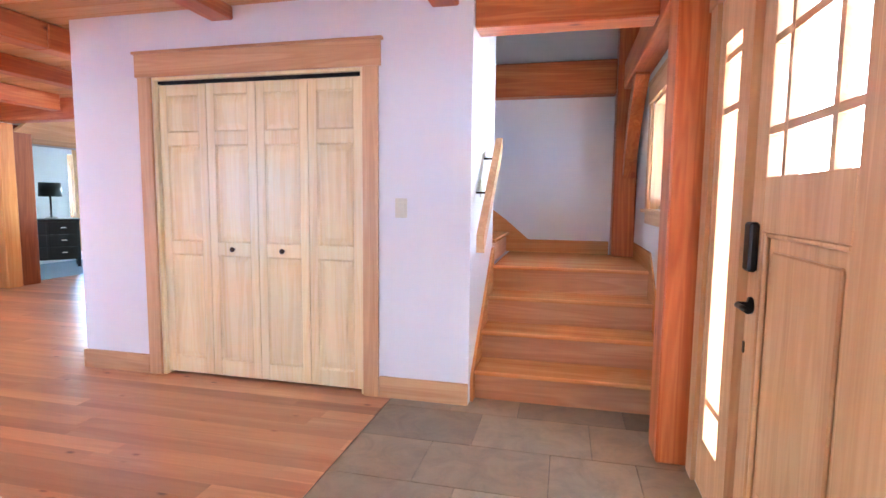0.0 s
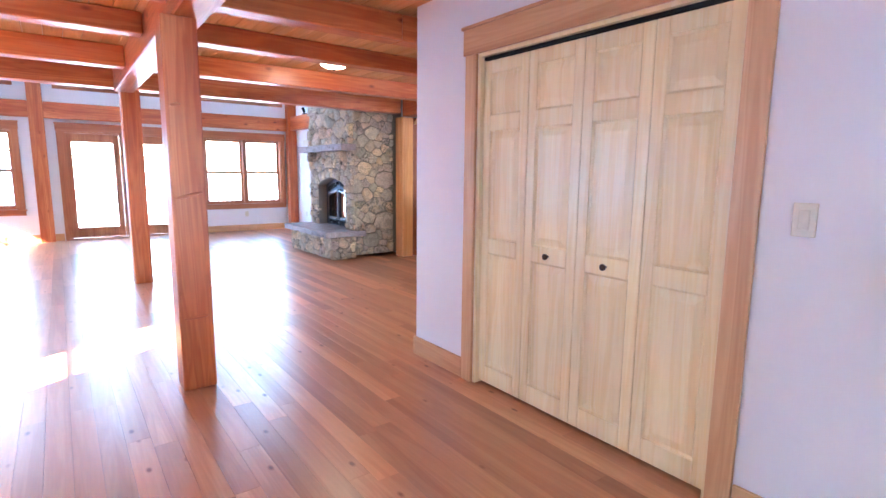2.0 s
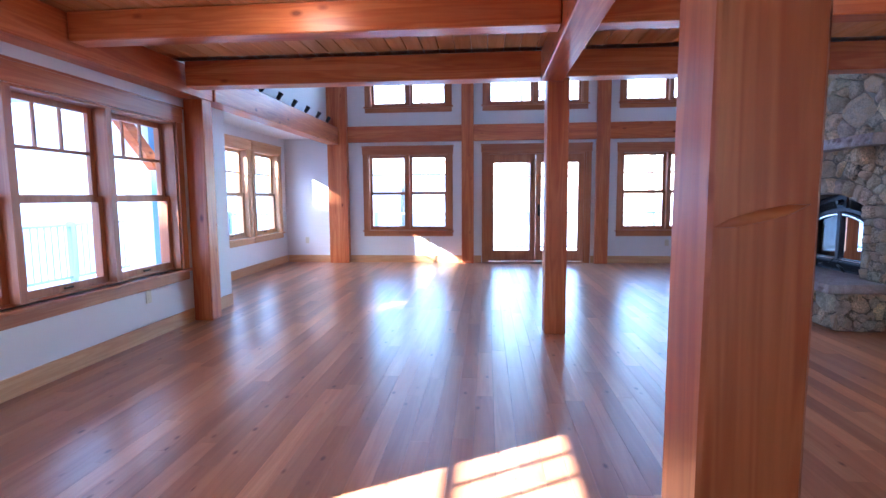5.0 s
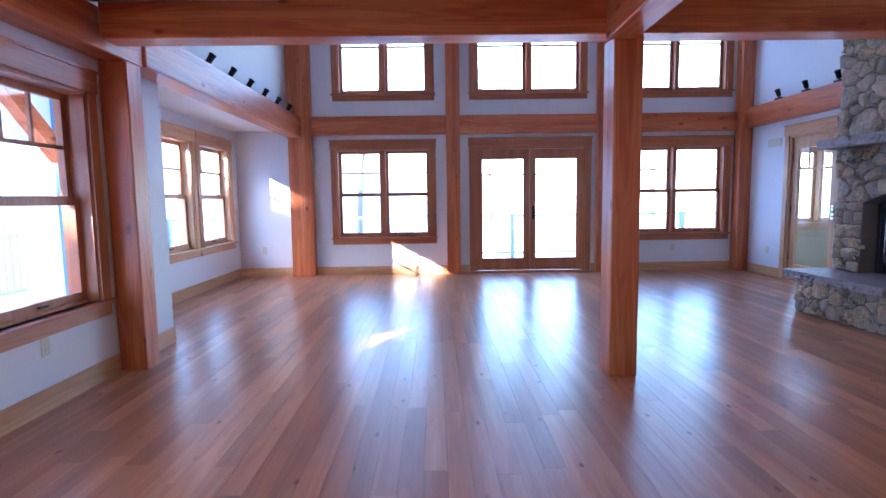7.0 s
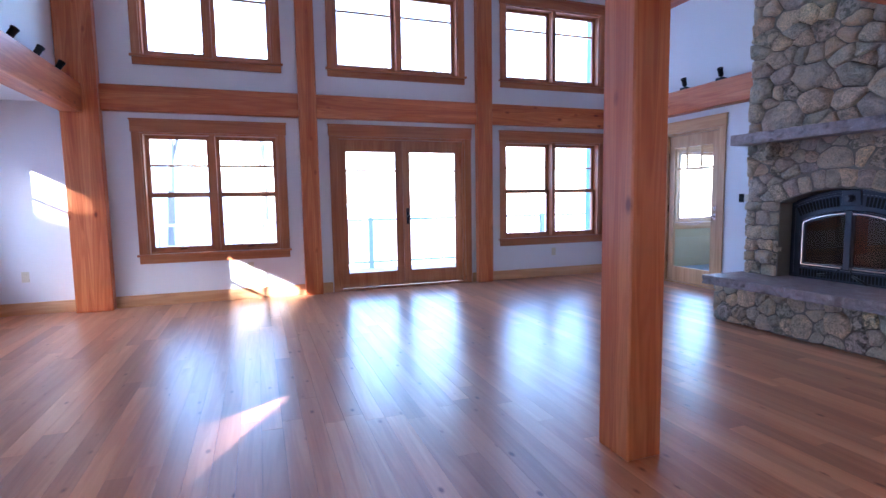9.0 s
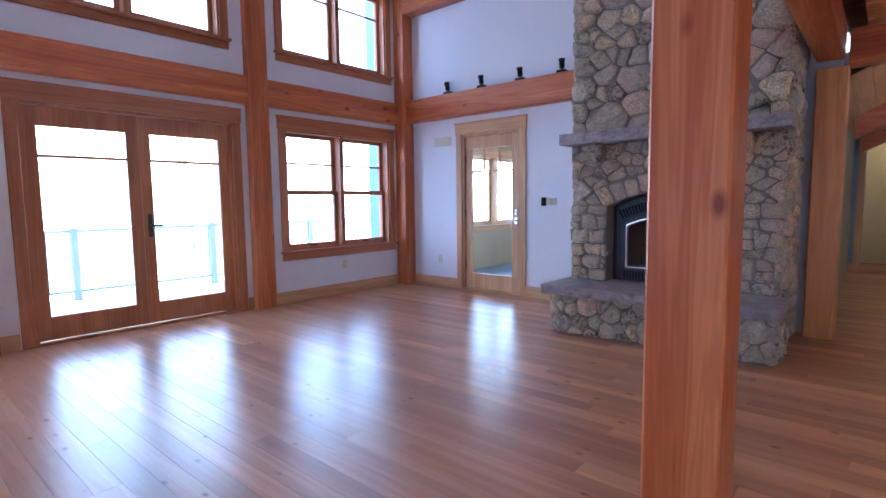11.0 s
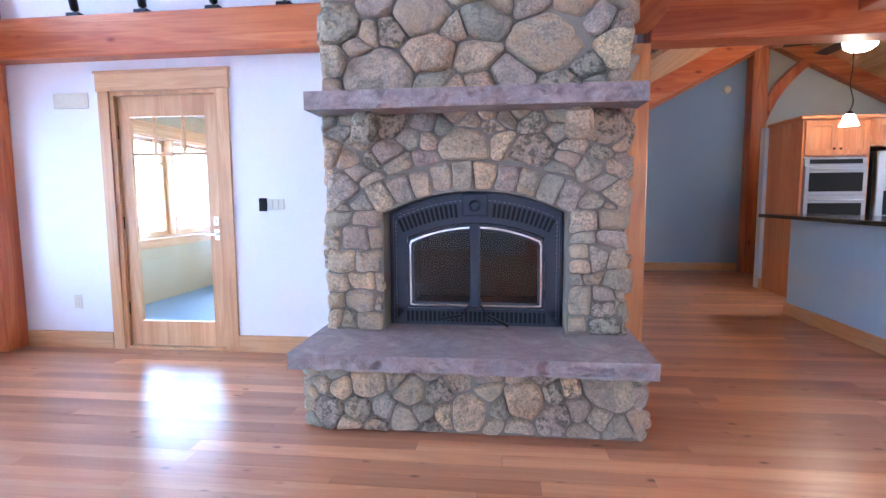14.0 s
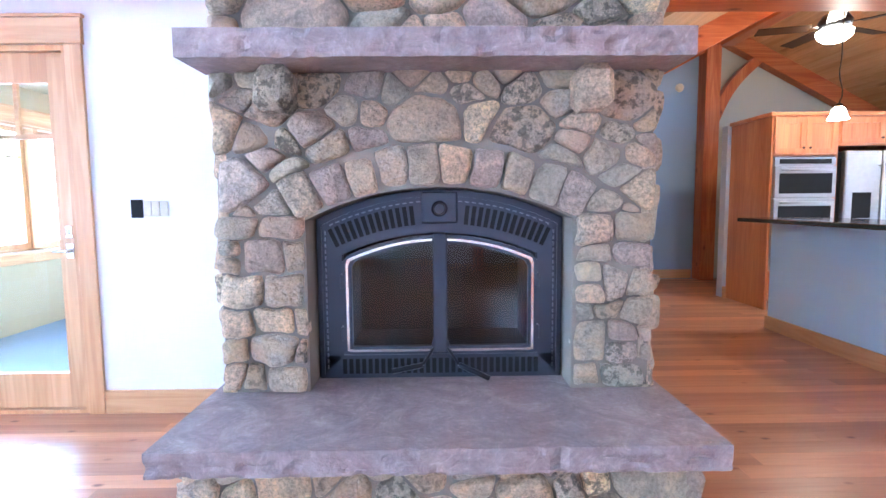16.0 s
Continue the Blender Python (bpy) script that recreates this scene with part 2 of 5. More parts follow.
# ---- mesh helpers ----
def box(bm, x0, x1, y0, y1, z0, z1, bevel=0.0):
    if bevel:
        one = bmesh.new()
        box(one, x0, x1, y0, y1, z0, z1)
        bmesh.ops.bevel(one, geom=one.edges[:], offset=bevel, segments=1, affect="EDGES", profile=0.7)
        merge(bm, one)
        return
    vs = [bm.verts.new((x, y, z)) for x in (x0, x1) for y in (y0, y1) for z in (z0, z1)]
    for f in ((0, 1, 3, 2), (4, 6, 7, 5), (0, 4, 5, 1), (2, 3, 7, 6), (0, 2, 6, 4), (1, 5, 7, 3)):
        bm.faces.new([vs[i] for i in f])


def merge(bm, other, m=None):
    """Adds the other bmesh, moved by m, and frees it."""
    made = {}
    for v in other.verts:
        made[v] = bm.verts.new(m @ v.co if m else v.co)
    for f in other.faces:
        g = bm.faces.new([made[v] for v in f.verts])
        g.smooth = f.smooth
    other.free()


def boxes(*rows, bevel=0.0):
    bm = bmesh.new()
    for r in rows:
        box(bm, *r, bevel=bevel)
    return bm


def prism(bm, outline, axis, a, b):
    """An outline in the two other axes, in their order, drawn out from a to b along the axis."""
    k = "xyz".index(axis)

    def put(p, w):
        c = list(p)
        c.insert(k, w)
        return bm.verts.new(c)
    low, high = [put(p, a) for p in outline], [put(p, b) for p in outline]
    n = len(outline)
    bm.faces.new(low)
    bm.faces.new(high)
    for i in range(n):
        bm.faces.new((low[i], low[(i + 1) % n], high[(i + 1) % n], high[i]))
    bmesh.ops.recalc_face_normals(bm, faces=bm.faces[:])


def ring_strip(bm, inner, outer, y0, y1):
    """A closed or open band between two lines of points in x and z, thick from y0 to y1."""
    def col(y):
        return [bm.verts.new((x, y, z)) for x, z in inner], [bm.verts.new((x, y, z)) for x, z in outer]
    (ia, oa), (ib, ob) = col(y0), col(y1)
    for i in range(len(inner) - 1):
        for f in ((ia[i], ia[i + 1], oa[i + 1], oa[i]), (ib[i], ob[i], ob[i + 1], ib[i + 1]),
                  (ia[i], ib[i], ib[i + 1], ia[i + 1]), (oa[i], oa[i + 1], ob[i + 1], ob[i])):
            bm.faces.new(f)
    for i in (0, -1):
        bm.faces.new((ia[i], oa[i], ob[i], ib[i]))
    bmesh.ops.recalc_face_normals(bm, faces=bm.faces[:])


def lathe(bm, profile, m=None, steps=24):
    """Turns a line of (radius, height) round the z axis."""
    rows = []
    for r, z in profile:
        rows.append([bm.verts.new((m or Matrix()) @ Vector((r * math.cos(2 * math.pi * i / steps), r * math.sin(2 * math.pi * i / steps), z))) for i in range(steps)])
    for a, b in zip(rows, rows[1:]):
        for i in range(steps):
            f = bm.faces.new((a[i], a[(i + 1) % steps], b[(i + 1) % steps], b[i]))
            f.smooth = True
    for end in (rows[0], rows[-1]):
        bm.faces.new(end)
    bmesh.ops.recalc_face_normals(bm, faces=bm.faces[:])


def rod(bm, a, b, r, steps=10):
    a, b = Vector(a), Vector(b)
    m = Matrix.Translation(a) @ (b - a).to_track_quat("Z", "Y").to_matrix().to_4x4()
    lathe(bm, [(r, 0), (r, (b - a).length)], m, steps)


def mesh_of(name, bm, material):
    me = bpy.data.meshes.new(name)
    bm.to_mesh(me)
    bm.free()
    me.materials.append(material)
    return me


def part(name, bm, material, parent, label=""):
    ob = new(name, mesh_of(name, bm, material))
    ob.parent = parent
    if label:
        ob["label"] = label
    return ob


def root(name, m, label, category, group="", kind=""):
    ob = new(name)
    ob.empty_display_size = 0.1
    ob.matrix_world = m
    return tagged(ob, label, category, group, kind)


def solid(name, bm, material, label, category, group="", kind="", m=None):
    ob = new(name, mesh_of(name, bm, material))
    if m:
        ob.matrix_world = m
    return tagged(ob, label, category, group, kind)


def wall_bm(axis, a, b, u0, u1, z0, z1, holes=()):
    """A wall that runs along u, thick from a to b, with holes (u0, u1, z0, z1) right through it. axis: what it is thick along."""
    us = sorted({u0, u1, *(max(u0, min(u1, v)) for h in holes for v in h[:2])})
    zs = sorted({z0, z1, *(max(z0, min(z1, v)) for h in holes for v in h[2:])})

    def full(i, j):
        if not (0 <= i < len(us) - 1 and 0 <= j < len(zs) - 1):
            return False
        u, z = (us[i] + us[i + 1]) / 2, (zs[j] + zs[j + 1]) / 2
        return not any(h[0] < u < h[1] and h[2] < z < h[3] for h in holes)
    bm, seen = bmesh.new(), {}

    def vert(w, u, z):
        key = (w, u, z)
        if key not in seen:
            seen[key] = bm.verts.new((w, u, z) if axis == "x" else (u, w, z))
        return seen[key]
    for i in range(len(us) - 1):
        for j in range(len(zs) - 1):
            if not full(i, j):
                continue
            u, v, s, t = us[i], us[i + 1], zs[j], zs[j + 1]
            for w in (a, b):
                bm.faces.new([vert(w, *p) for p in ((u, s), (v, s), (v, t), (u, t))])
            for other, (p, q) in (((i - 1, j), ((u, s), (u, t))), ((i + 1, j), ((v, s), (v, t))), ((i, j - 1), ((u, s), (v, s))), ((i, j + 1), ((u, t), (v, t)))):
                if not full(*other):
                    bm.faces.new((vert(a, *p), vert(a, *q), vert(b, *q), vert(b, *p)))
    bmesh.ops.recalc_face_normals(bm, faces=bm.faces[:])
    return bm


def wall(name, axis, a, b, u0, u1, z0, z1, holes=(), material=None, label="white painted plaster wall"):
    return solid(name, wall_bm(axis, a, b, u0, u1, z0, z1, holes), material or white, label, "wall", "", "structure")


# ---- structure ----
XW, YS, YF, XE, YC = -12.51, -1.47, 5.9, 0.40, 3.44      # west, south and fireplace walls, entry wall, closet wall
HALL, TALL = 2.47, 4.7                                     # ceiling heights
WEST_LOW = [(-0.74, 0.77, 0.61, 2.03), (1.49, 3.29, 0.0, 2.04), (3.93, 5.57, 0.61, 2.03)]
WEST_HIGH = [(-0.68, 0.76, 2.9, 3.95), (1.5, 3.21, 2.9, 3.95), (3.94, 5.55, 2.9, 3.95)]
SOUTH = [(-7.64, -5.05, 0.55, 1.96), (-3.43, -2.65, 0.55, 1.96)]
wall("wall_west", "x", XW - 0.2, XW, -2.55, 9.55, -0.3, TALL, [*WEST_LOW, *WEST_HIGH, (6.15, 9.2, 0.75, 1.95)])
wall("wall_south", "y", YS - 0.2, YS, -8.58, XE + 0.2, -0.3, TALL, SOUTH)
wall("wall_bay", "y", -2.55, -2.35, XW, -8.38, -0.3, TALL, [(-12.2, -11.2, 0.6, 2.02), (-10.98, -9.98, 0.6, 2.02)])
wall("wall_bay_return", "x", -8.58, -8.38, -2.35, YS - 0.2, -0.3, TALL)
solid("siding_bay", boxes((-8.38, -8.362, -2.23, YS - 0.2, -0.3, TALL)), siding_paint, "blue painted outer face of the bay", "siding", "", "structure")
wall("wall_above_bay", "y", YS - 0.2, YS, XW, -8.58, 2.33, TALL)
solid("ceiling_bay", boxes((XW, -8.58, -2.35, YS - 0.2, 2.33, 2.43)), white, "flat white bay ceiling", "ceiling", "", "structure")
wall("wall_fireplace", "y", YF, YF + 0.15, XW, -7.5, -0.3, TALL, [(-11.45, -10.56, 0.0, 2.04)])
wall("wall_entry", "x", XE, XE + 0.2, YS, 5.6, -0.3, TALL, [(1.53, 2.86, 0.0, 2.08), (3.75, 4.55, 1.2, 1.98)])
wall("wall_closet", "y", YC, YC + 0.12, -3.61, -0.755, 0.0, HALL, [(-2.95, -1.43, 0.0, 2.05)])
wall("wall_closet_side", "x", -3.61, -3.49, YC + 0.12, 5.45, 0.0, HALL)
wall("wall_stair_side", "x", -0.875, -0.755, YC + 0.12, 4.4, 0.0, TALL)
wall("wall_stair_back", "y", 5.45, 5.57, -3.61, XE, 0.0, TALL)
wall("wall_closet_back", "y", 4.3, 4.35, -3.49, -0.875, 0.0, HALL)
wall("wall_loft", "x", -7.47, -7.35, YS, YF, HALL, TALL)
wall("wall_hall_west", "x", -7.72, -7.6, 6.05, 10.8, 0.0, TALL, [(6.2, 7.2, 0.0, 2.05)], sage, "sage painted wall with a cased opening")
wall("wall_far_kitchen", "y", 10.8, 10.95, -4.57, 1.0, -0.1, TALL, (), pale_sage, "pale sage painted kitchen wall")
wall("wall_far", "y", 10.8, 10.95, -9.6, -4.572, -0.1, TALL, [(-7.45, -6.88, 0.0, 2.03), (-9.3, -7.85, 0.25, 2.1)], blue, "blue-grey painted far wall")
# The opening in this unseen wall is added to brighten the kitchen.
wall("wall_kitchen_east", "x", -1.2, -1.05, 5.57, 10.8, -0.1, TALL, [(5.95, 8.4, 0.95, 2.15)], sage, "sage painted kitchen wall")
wall("wall_kitchen_partition", "y", 9.2, 9.32, -5.1, -1.2, 0.0, 2.06, (), paint("pale_blue_paint", (0.58, 0.64, 0.72)), "low pale blue partition behind the cabinets")
wall("wall_bedroom_west", "x", -9.6, -9.45, YF + 0.15, 10.8, -0.3, TALL, [(8.4, 10.2, 0.15, 2.05)])
wall("wall_sunroom_back", "y", 9.4, 9.55, XW, -9.6, -0.3, TALL, [(-12.35, -9.75, 0.78, 1.95)], olive, "olive painted wall under a band of windows")
# The back room's yellow lamplight is put into its wall colour.
wall("wall_pantry_room", "y", 12.2, 12.3, -8.5, -6.0, 0.0, 2.6, (), paint("yellow_lit_paint", (0.72, 0.58, 0.30)), "back room wall coloured warm yellow as if lamplit")

for k, x in enumerate((-8.5, -6.1)):
    wall(f"wall_back_room_{k + 1}", "x", x, x + 0.1, 10.95, 12.2, 0.0, 2.6, (), paint("yellow_lit_side", (0.72, 0.56, 0.28)), "back room wall coloured warm yellow as if lamplit")
wall("wall_above_opening", "y", 5.6, 5.955, -7.72, -3.49, 2.5, TALL)
wall("wall_sunroom_west", "x", XW, XW + 0.02, YF + 0.15, 9.4, 0.0, 2.4, [(6.15, 9.2, 0.75, 1.95)], olive, "olive painted wall under a window")
solid("ceiling_sunroom", boxes((XW, -9.6, YF + 0.15, 9.4, 2.3, 2.4)), olive, "olive painted sunroom ceiling", "ceiling", "", "structure")
ceil = bmesh.new()
for k in range(55):
    y = YS + k * 0.135
    box(ceil, -7.47, XE if y < YC else -3.5, y, y + 0.131, HALL, HALL + 0.02, bevel=0.003)
solid("ceiling", ceil, ceiling_wood, "tongue and groove fir board ceiling", "ceiling", "", "structure")
solid("ceiling_upper", boxes((XW - 0.2, -7.35, -2.55, YF + 0.15, TALL, TALL + 0.1)), white, "high white ceiling", "ceiling", "", "structure")
solid("roof_deck", boxes((-7.35, XE + 0.2, YS - 0.2, YF, TALL, TALL + 0.1), (-7.35, XE, YS, YC, HALL + 0.04, HALL + 0.1)), white, "white floor deck above", "ceiling", "", "structure")
slope = bmesh.new()
for side in (-1, 1):
    run = 3.3
    for k in range(26):
        a, b = k * run / 26, (k + 1) * run / 26 - 0.004
        prism(slope, [(-4.4 + side * a, 3.70 - 0.52 * a), (-4.4 + side * b, 3.70 - 0.52 * b), (-4.4 + side * b, 3.74 - 0.52 * b), (-4.4 + side * a, 3.74 - 0.52 * a)], "y", 5.96, 10.8)
deckbm = bmesh.new()
for side in (-1, 1):
    prism(deckbm, [(-4.4, 3.8), (-4.4 + side * 3.5, 3.8 - 0.52 * 3.5), (-4.4 + side * 3.5, 3.95 - 0.52 * 3.5), (-4.4, 3.95)], "y", 5.96, 10.95)
solid("roof_kitchen", deckbm, deck_wood, "roof deck over the kitchen boards", "roof", "", "structure")
solid("ceiling_kitchen", slope, slope_wood, "sloped tongue and groove board ceiling", "ceiling", "", "structure")
solid("ceiling_rear", boxes((XW, -9.6, YF + 0.15, 9.4, 2.6, 2.7), (-9.45, -7.72, YF + 0.15, 10.8, 2.6, 2.7), (-8.5, -6.0, 11.0, 12.3, 2.5, 2.6)), white, "white ceiling", "ceiling", "", "structure")
solid("subfloor", boxes((XW, -1.25, -2.35, 10.8, -0.1, -0.012), (-1.25, XE, YS, 5.45, -0.1, -0.012), (-8.5, -6.0, 10.8, 12.3, -0.1, 0.0), (-1.25, -1.05, 5.57, 10.8, -0.1, -0.012)), dark, "dark subfloor below the boards", "floor", "", "structure")
solid("floor_sunroom", boxes((XW, -9.6, YF + 0.15, 9.4, -0.005, 0.004)), carpet, "blue-grey carpet floor", "floor", "", "structure")
solid("floor_bedroom", boxes((-9.45, -7.72, YF + 0.15, 10.8, -0.005, 0.004)), carpet, "blue-grey carpet floor", "floor", "", "structure")


# ---- timber frame ----
def post(x0, x1, y0, y1, z0, z1, label="red-orange fir timber post with knots", name="timber_post"):
    return solid(name, boxes((x0, x1, y0, y1, z0, z1), bevel=0.008), timber["z"], label, "post", "timber posts")


def beam(axis, x0, x1, y0, y1, z0, z1, label="red-orange fir timber beam", name="timber_beam"):
    return solid(name, boxes((x0, x1, y0, y1, z0, z1), bevel=0.008), timber[axis], label, "beam", "timber beams")


post_with_knot = post(-4.035, -3.845, 1.89, 2.08, 0, 2.21, "free-standing fir timber post with a long knot")
post(-7.69, -7.48, 2.01, 2.2, 0, 2.245, "free-standing fir timber post with knots under the header")
post(-7.97, -7.79, YS + 0.005, -1.27, 0, 2.2, "fir timber post against the window wall")
post(XW + 0.005, -12.36, YS + 0.005, -1.1, 0, TALL - 0.01, "tall fir corner post beside the bay")
post(XW + 0.005, -12.4, 1.03, 1.25, 0, TALL - 0.01, "tall fir post between window and french doors")
post(XW + 0.005, -12.4, 3.45, 3.68, 0, TALL - 0.01, "tall fir post between french doors and window")
post(XW + 0.005, -12.32, 5.7, YF - 0.005, 0, TALL - 0.01, "tall fir corner post")
# Sun bounce is put into this post's colour, lighter than the other timber.
solid("timber_post", boxes((-7.66, -7.45, 5.73, 5.93, 0, 2.2), bevel=0.008), wood("sunlit_fir", "z", (0.86, 0.47, 0.17), (0.77, 0.37, 0.12), (0.62, 0.26, 0.08), 0.4, 1.8, tones=0.2, streaks=0.3), "fir post beside the stone chimney, coloured yellow-orange as if sunlit", "post", "timber posts")
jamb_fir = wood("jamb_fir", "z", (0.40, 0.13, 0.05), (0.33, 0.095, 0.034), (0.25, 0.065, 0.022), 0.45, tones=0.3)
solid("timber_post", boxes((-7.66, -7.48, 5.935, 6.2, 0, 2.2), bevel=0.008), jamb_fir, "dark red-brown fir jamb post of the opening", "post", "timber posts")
post(0.25, XE - 0.005, 2.98, 3.2, 0, 2.22, "red-orange fir post between entry and stairs")
post(0.2, 0.39, 5.25, 5.445, 0.76, 3.4, "fir post in the stair corner")
post(-4.68, -4.46, 10.56, 10.79, 0, 3.4, "fir post on the far kitchen wall")
for y0, y1 in ((-1.1, 1.03), (1.25, 3.45), (3.68, 5.7)):
    beam("y", XW + 0.005, -12.42, y0, y1, 2.25, 2.54, "fir girt beam across the window wall")
beam("x", -12.32, -9.42, 5.75, YF - 0.005, 2.27, 2.57, "fir beam above the glass door carrying spotlights")
beam("x", -12.32, -9.42, 5.7, YF - 0.005, 3.72, 3.98, "fir plate beam high on the wall")
beam("x", -12.36, -8.01, YS + 0.005, -1.25, 2.21, 2.52, "fir beam over the bay carrying spotlights")
beam("x", -8.01, -0.2, YS + 0.005, -1.27, 2.2, HALL - 0.003, "fir wall beam above the windows")
beam("y", -7.66, -7.475, -1.24, 5.72, 2.25, 2.5, "fir header beam at the edge of the high room")
beam("x", -7.47, -0.6, 1.95, 2.14, 2.21, HALL - 0.004, "long fir beam over the free-standing posts")
for x, z in ((-6.34, 2.275), (-5.08, 2.315)):
    for y0, y1 in ((-1.26, 1.945), (2.145, 5.54)):
        beam("y", x, x + 0.16, y0, y1, z, HALL - 0.005, "fir ceiling joist")
for x, z in ((-3.95, 2.285), (-2.47, 2.38), (-1.0, 2.36)):
    for y0, y1 in ((-1.26, 1.945), (2.145, YC - 0.003)):
        beam("y", x, x + 0.16, y0, y1, z, HALL - 0.005, "fir ceiling joist")
beam("y", -3.95, -3.79, YC, 5.54, 2.285, HALL - 0.005, "fir ceiling joist")
beam("x", -7.455, -3.62, 5.73, 5.93, 2.205, 2.5, "fir beam over the kitchen opening")
beam("x", -0.75, 0.245, 3.46, 3.64, 2.24, 2.6, "fir beam over the foot of the stairs")
beam("x", -2.4, 0.195, 5.3, 5.445, 2.2, 2.5, "fir beam across the stair wall")
beam("y", 0.25, XE - 0.005, 0.4, 2.975, 2.22, 2.45, "fir beam above the front door")
beam("y", 0.25, XE - 0.005, 3.205, 5.245, 2.22, 2.45, "fir beam along the stair wall")


def brace(axis, centre, thick, foot, head, bow, width=0.14, label="curved fir knee brace"):
    """A curved brace from a post at foot to a beam at head, both in the two other axes."""
    f, h = Vector(foot), Vector(head)
    side = Vector((-(h - f).y, (h - f).x)).normalized()
    line = [f.lerp(h, i / 12) + side * (bow * math.sin(math.pi * i / 12)) for i in range(13)]
    out = [tuple(p + side * width / 2) for p in line] + [tuple(p - side * width / 2) for p in reversed(line)]
    bm = bmesh.new()
    prism(bm, out, axis, centre - thick / 2, centre + thick / 2)
    return solid("knee_brace", bm, timber["z"], label, "brace", "knee braces")


brace("x", 0.32, 0.1, (5.25, 1.5), (4.65, 2.24), -0.07)
brace("y", 10.67, 0.12, (-4.5, 2.35), (-3.9, 3.2), 0.08)
for y in (8.2, 10.6):
    for side in (-1, 1):
        bm = bmesh.new()
        a, b = 0.0, 3.1
        prism(bm, [(-4.4 + side * a, 3.695 - 0.52 * a), (-4.4 + side * b, 3.695 - 0.52 * b), (-4.4 + side * b, 3.45 - 0.52 * b), (-4.4 + side * a, 3.45 - 0.52 * a)], "y", y, y + 0.16)
        solid("rafter", bm, timber["x"], "red-orange fir rafter of the kitchen roof", "rafter", "rafters")
beam("y", -4.5, -4.3, 5.76, 10.55, 3.38, 3.62, "fir ridge beam of the kitchen roof")


# ---- floors ----
FLOOR = new("floor")
tagged(FLOOR, "glossy reddish-brown fir board floor", "floor", "", "structure")
rng = random.Random(5)
PLANK = 0.108
near_planks, far_planks = [], bmesh.new()
for row in range(int((10.8 + 2.35) / PLANK)):
    y = -2.35 + row * PLANK
    x1 = -1.25 if y < 5.45 else -1.2
    west = -7.72 if y > YF + 0.1 else XW
    x = west - rng.random() * 1.5
    while x < x1:
        e = min(x + rng.choice((0.9, 1.2, 1.5, 1.8, 2.1, 2.4)), x1)
        a = max(x, west)
        if e - a > 0.02:
            near = -10.2 < (a + e) / 2 < -4.0 and 0.3 < y < 4.6
            if near and len(near_planks) < 300:
                near_planks.append((a, e, y))
            else:
                box(far_planks, a, e - 0.0012, y, y + PLANK - 0.0012, -0.012, 0.0)
        x = e
part("boarding", far_planks, floor_wood, FLOOR)["kind"] = "stuff"


def plank_mesh(length):
    bm = bmesh.new()
    box(bm, 0, length - 0.0012, 0, PLANK - 0.0012, -0.012, 0.0)
    return mesh_of("board", bm, floor_wood)


plank_cache = {}
for a, e, y in near_planks:
    key = round(e - a, 2)
    if key not in plank_cache:
        plank_cache[key] = plank_mesh(key)
    ob = new("board", plank_cache[key])
    ob.location, ob.parent = (a, y, 0), FLOOR
SLATE = tagged(new("floor_slate"), "grey-brown slate tile entry floor", "floor", "", "structure")
part("grout", boxes((-1.25, XE, YS, 3.56, -0.012, -0.004)), tile_grout, SLATE)
rows_y, rng = YS, random.Random(9)
while rows_y < 3.5:
    h = rng.choice((0.4, 0.4, 0.6))
    x = -1.245
    while x < XE - 0.02:
        w = min(rng.choice((0.4, 0.6, 0.6)), XE - x)
        part("tile", boxes((x + 0.0012, x + w - 0.0012, rows_y + 0.0012, rows_y + h - 0.0012, -0.008, rng.uniform(0, 0.0012)), bevel=0.002), slate, SLATE)
        x += w
    rows_y += h


# ---- windows and doors ----
def casing(r, W, z0, z1, mat, sill=True, side=0.09, head=0.135, bottom=None, ears=0.02):
    """Craftsman trim round an opening of width W, on the room's side (towards -y)."""
    low = z0 if bottom is None else bottom
    part("casing", boxes((-side, 0, -0.02, 0, low, z1), bevel=0.002), mat["z"], r)
    part("casing", boxes((W, W + side, -0.02, 0, low, z1), bevel=0.002), mat["z"], r)
    part("head_casing", boxes((-side - ears / 2, W + side + ears / 2, -0.026, 0, z1, z1 + head), (-side - ears, W + side + ears, -0.034, 0, z1 + head, z1 + head + 0.018), bevel=0.002), mat["x"], r)
    if sill:
        part("window_sill", boxes((-side - 0.02, W + side + 0.02, -0.05, 0.06, z0 - 0.025, z0), bevel=0.003), mat["x"], r)
        part("apron", boxes((-side, W + side, -0.018, 0, z0 - 0.11, z0 - 0.026), bevel=0.002), mat["x"], r)


